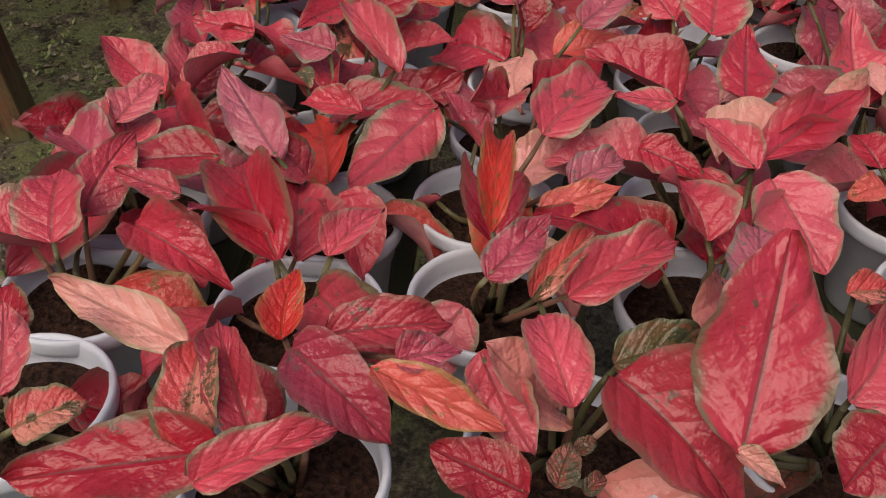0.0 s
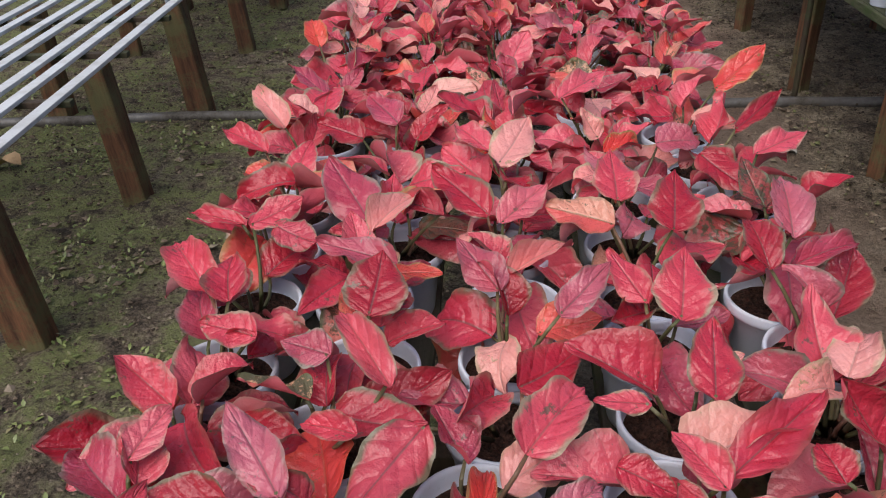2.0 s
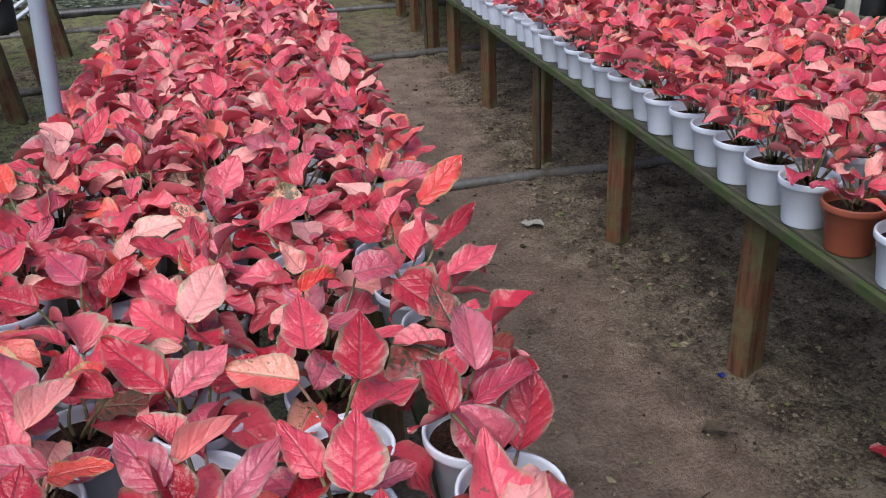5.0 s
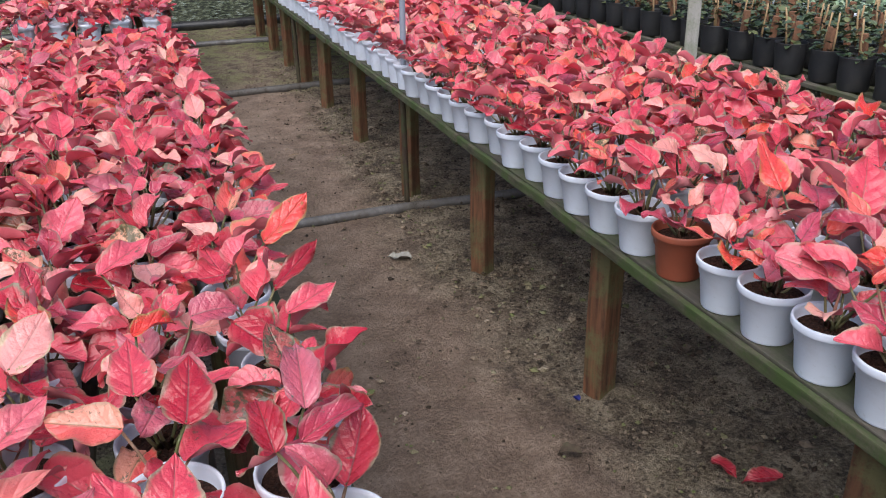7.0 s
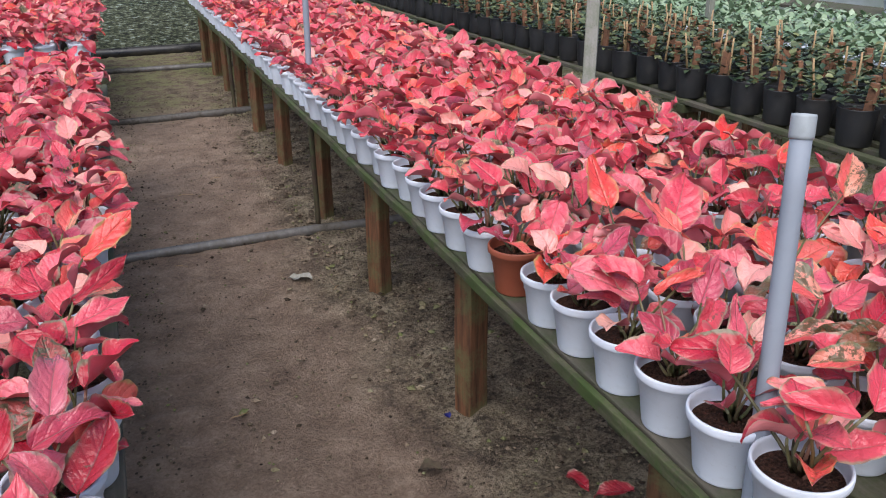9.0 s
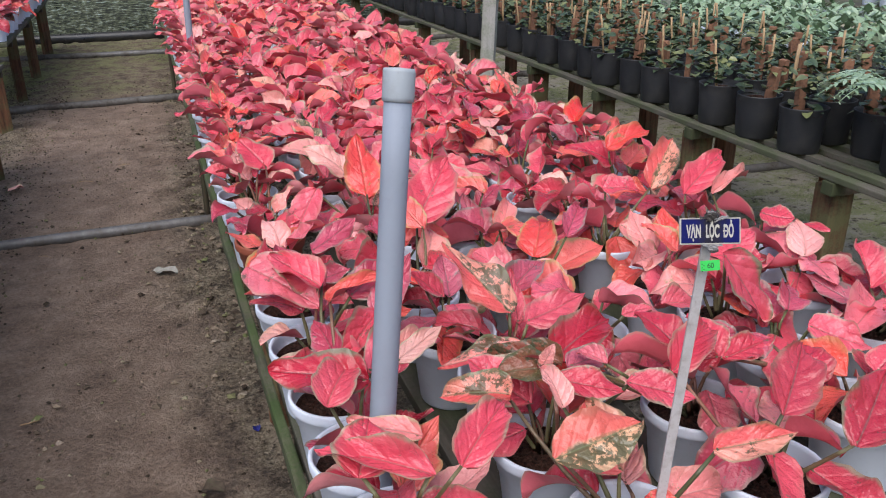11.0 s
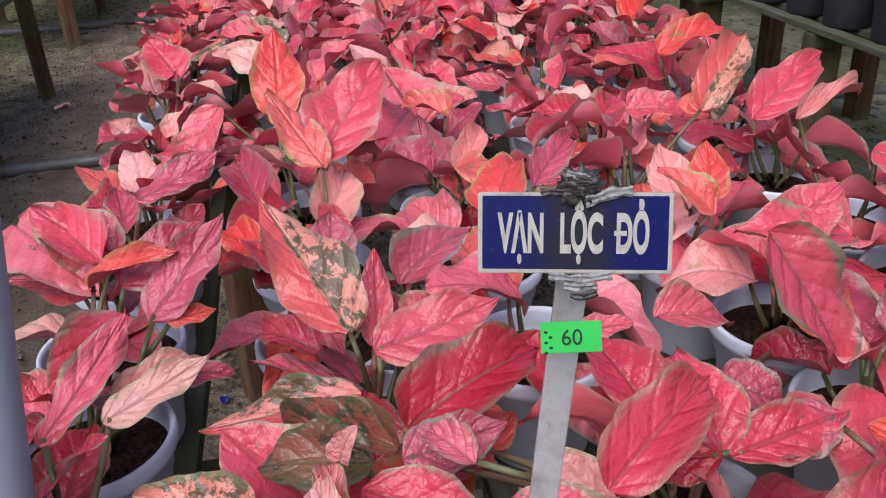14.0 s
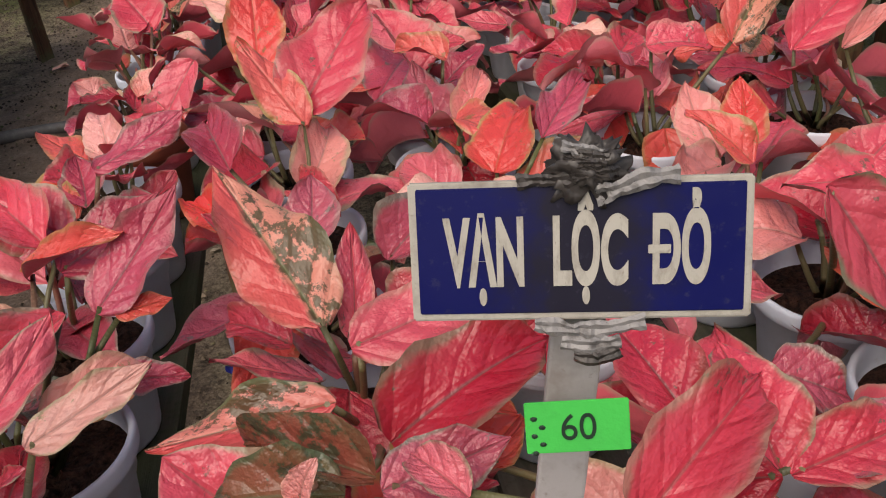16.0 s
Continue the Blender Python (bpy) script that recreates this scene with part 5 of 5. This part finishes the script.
def rag(name, sx0, sy0, sz0, mat, seed, amount):
    bm = bmesh.new()
    bmesh.ops.create_icosphere(bm, subdivisions=4, radius=1.0)
    for v in bm.verts:
        p = v.co * 2.4 + Vector((seed, 0, 0))
        k = 1 + amount * noise.noise(p) + amount * 0.6 * noise.noise(p * 2.7) + amount * 0.4 * noise.noise(Vector((p.x * 2, p.y * 9, p.z * 2)))
        v.co = Vector((v.co.x * sx0 * k, v.co.y * sy0 * k, v.co.z * sz0 * k))
    me = bpy.data.meshes.new(name)
    bm.to_mesh(me)
    bm.free()
    me.materials.append(mat)
    me.polygons.foreach_set("use_smooth", [True] * len(me.polygons))
    return me


def tape_strip(name, pts, width, mat, seed):
    """A crumpled strip of tape along points."""
    r = random.Random(seed)
    verts, faces = [], []
    fine = []
    for a, b in zip(pts, pts[1:]):
        fine += [Vector(a).lerp(Vector(b), k / 6) for k in range(6)]
    fine.append(Vector(pts[-1]))
    for i, p in enumerate(fine):
        d = (fine[min(i + 1, len(fine) - 1)] - fine[max(i - 1, 0)]).normalized()
        side = d.cross(Vector((0, 0, 1))).normalized()
        for k in range(5):
            q = p + side * width * (k / 4 - 0.5) * (1 + 0.5 * noise.noise(p * 300 + Vector((seed, 0, 0))))
            crease = Vector((0, 0, 0.0009 * noise.noise(Vector((q.x * 420, q.y * 420, seed))) + 0.0005 * (k % 2)))
            verts.append(tuple(q + crease + Vector((r.uniform(-1, 1), r.uniform(-1, 1), 0)) * 0.00018))
    for i in range(len(fine) - 1):
        for k in range(4):
            faces.append((i * 5 + k, i * 5 + k + 1, i * 5 + k + 6, i * 5 + k + 5))
    return mesh_of(name, verts, faces, mat, False)


part("tape_knot", rag("tape_knot", 0.0060, 0.0056, 0.0030, M_WRAP, 3, 0.9), sign, pose(0.0015, 0.0152, 0.0008), "tangle of weathered grey tape")
tr = random.Random(9)
for k in range(9):
    a0 = tr.uniform(-0.5, 0.5)
    c = Vector((0.0018 + tr.uniform(-0.001, 0.001), 0.0146 + 0.0011 * (k % 5), 0.0036 + 0.0003 * (k % 3)))
    arm = Vector((math.cos(a0), math.sin(a0), 0)) * tr.uniform(0.0046, 0.0068)
    part("tape_turn", tape_strip("tape_turn", [c - arm - Vector((0, 0, 0.003)), c - arm * 0.5, c, c + arm * 0.55, c + arm - Vector((0, 0, 0.003))], tr.uniform(0.0012, 0.0026), M_WRAP if k != 4 else M_CLEAR, k), sign)
part("tape_flap", tape_strip("tape_flap", [(0.001, 0.0142, 0.003), (-0.004, 0.0136, 0.0026), (-0.0075, 0.0138, 0.0022), (-0.0115, 0.0134, 0.002)], 0.0028, M_WRAP, 31), sign, label="weathered grey tape")
part("tape_flap", tape_strip("tape_flap", [(0.003, 0.0108, 0.003), (0.0065, 0.0116, 0.0032), (0.012, 0.0136, 0.0026), (0.0185, 0.0142, 0.002)], 0.0036, M_CLEAR, 37), sign, label="frayed whitish tape")
part("tape_flap", tape_strip("tape_flap", [(-0.0085, -0.0142, 0.0021), (-0.002, -0.0150, 0.0026), (0.004, -0.0152, 0.0026), (0.0125, -0.0138, 0.0021)], 0.0030, M_CLEAR, 43), sign, label="frayed whitish tape")
part("tape_flap", tape_strip("tape_flap", [(-0.0035, -0.0178, 0.0024), (0.002, -0.0184, 0.0028), (0.0078, -0.0176, 0.0022)], 0.0030, M_CLEAR, 47), sign, label="frayed whitish tape")
part("tape_flap", tape_strip("tape_flap", [(-0.0012, -0.0205, 0.0024), (0.0035, -0.0212, 0.0028), (0.0078, -0.0196, 0.0022)], 0.0024, M_WRAP, 53), sign, label="torn grey tape")
tm = SM @ pose(-0.0006, -0.0352, 0.0021, 0, 0, 3)
green = part("price_tape", plate("price_tape", 0.0205, 0.0108, 0.0006, M_TAPE, 0.0002), sign, SM.inverted() @ tm, "fluorescent green tape")
lettering("lettering", "60", 0.0078, M_INK, 0.95, sign, SM.inverted() @ tm @ pose(0.0002, -0.0026, 0.00045), "handwritten 60 in dark ink")
for k in range(5):
    part("ink_dot", rag("ink_dot", 0.0006, 0.00045, 0.0001, M_INK, k, 0.4), sign, SM.inverted() @ tm @ pose(-0.0085 + 0.0016 * (k % 2), 0.002 - 0.0018 * k, 0.0004))

# ---- litter on the ground ----
def litter(name, x, y, size, mat, label, category, turn, curl=0.9, lift=0.012):
    v, f, uv = leaf_data(size, size * 0.6, 0.6, curl, 0.2, 0.12, x, 8, 6)
    ob = new(name, mesh_of("leaf", v, f, mat, True, uv))
    ob.matrix_basis = pose(x, y, lift, 6, 0, turn)
    tagged(ob, label, category)


litter("fallen_leaf", 1.72, 2.02, 0.085, M_DARKWOOD, "dry brown curled leaf on the earth", "leaf", 60, 1.6)
litter("fallen_leaf", 2.06, 1.86, 0.095, M_CRIMSON, "fallen red leaf on the earth under the bench", "leaf", 200, 0.4)
litter("fallen_leaf", 2.2, 1.72, 0.12, M_CRIMSON, "fallen red leaf on the earth under the bench", "leaf", 80, 0.8)
litter("fallen_leaf", 0.93, 5.1, 0.09, M_BLUSH, "pale dry leaf on the earth", "leaf", 120, 0.5)
litter("paper_scrap", 1.68, 3.59, 0.11, M_PALEPOST, "crumpled whitish scrap on the trodden earth", "scrap", 80, 0.1, 0.004)
litter("blue_scrap", 1.845, 2.272, 0.04, M_BLUE, "small blue plastic scrap beside the post", "scrap", 10, 1.2)
litter("paper_scrap", -1.75, 3.5, 0.16, M_BAMBOO, "pale dry husk on the mossy earth", "scrap", 100, 1.8, 0.02)
twigs = random.Random(3)
for i in range(14):
    x, y, a, ln = twigs.uniform(0.95, 1.8), twigs.uniform(1.5, 6), twigs.uniform(0, 6.28), twigs.uniform(0.03, 0.09)
    v, f = tube_data([(0, 0, 0.008), (ln * 0.5 * math.cos(a), ln * 0.5 * math.sin(a), 0.011), (ln * math.cos(a + 0.2), ln * math.sin(a + 0.2), 0.008)], [0.0018, 0.0022, 0.0014], 5)
    ob = new("twig", mesh_of("twig", v, f, M_DARKWOOD if i % 2 else M_BAMBOO))
    ob.matrix_basis = pose(x, y, 0)
    tagged(ob, "small dry twig on the trodden earth", "twig", "twigs on the earth")


def clods():
    h = Heap()
    r = random.Random(21)
    base = [(1, 0, 0), (-1, 0, 0), (0, 1, 0), (0, -1, 0), (0, 0, 1), (0, 0, -1)]
    fc = [(0, 2, 4), (2, 1, 4), (1, 3, 4), (3, 0, 4), (2, 0, 5), (1, 2, 5), (3, 1, 5), (0, 3, 5)]
    for i in range(34000):
        x, y = r.uniform(-2.6, 3.6), r.uniform(1.3, 8.5) ** 1.0
        if abs(x - 1.38) < 0.36 and r.random() < 0.8:
            continue
        s = r.uniform(0.003, 0.0085) * (1.6 if r.random() < 0.06 else 1)
        h.add([(px * s * r.uniform(0.6, 1.3), py * s * r.uniform(0.6, 1.3), pz * s * 0.7) for px, py, pz in base], fc, pose(x, y, 0.006, 0, 0, r.uniform(0, 360)))
    for i in range(5200):
        x, y = r.choice((r.uniform(-2.4, 0.0), r.uniform(-2.4, 0.0), r.uniform(1.75, 3.5), r.uniform(1.0, 1.9))), r.uniform(1.3, 8.0)
        if noise.noise(Vector((x * 2.1, y * 2.1, 17))) < 0.0 or (0.95 < x < 1.75 and r.random() < 0.85):
            continue
        s = r.uniform(0.008, 0.02)
        h.add([(px * s * r.uniform(0.6, 1.5), py * s * r.uniform(0.6, 1.5), pz * s * r.uniform(0.35, 0.6)) for px, py, pz in base], fc, pose(x, y, 0.006, r.uniform(-20, 20), 0, r.uniform(0, 360)))
    tagged(new("clods", h.mesh("clods", M_CLOD, False)), "small clods of earth and grit on the ground", "clods", kind="stuff")
    g = Heap()
    for i in range(26000):
        x = r.choice((r.gauss(-0.6, 0.35), r.gauss(-1.1, 0.5), r.gauss(-1.7, 0.5), r.gauss(3.6, 0.5)))
        y = r.uniform(1.4, 9)
        if noise.noise(Vector((x * 1.7, y * 1.7, 4))) + 0.8 * noise.noise(Vector((x * 7, y * 7, 9))) < 0.10:
            continue
        s = r.uniform(0.012, 0.03)
        v, f, uv = leaf_data(s, s * 0.5, 0.2, 0.6, 0, 0.02, 1, 2, 2)
        g.add(v, f, pose(x, y, 0.004, r.uniform(5, 60), 0, r.uniform(0, 360)), uv)
    tagged(new("weeds", g.mesh("weeds", M_MOSS)), "low green weeds and moss on the earth", "weeds", kind="stuff")


clods()
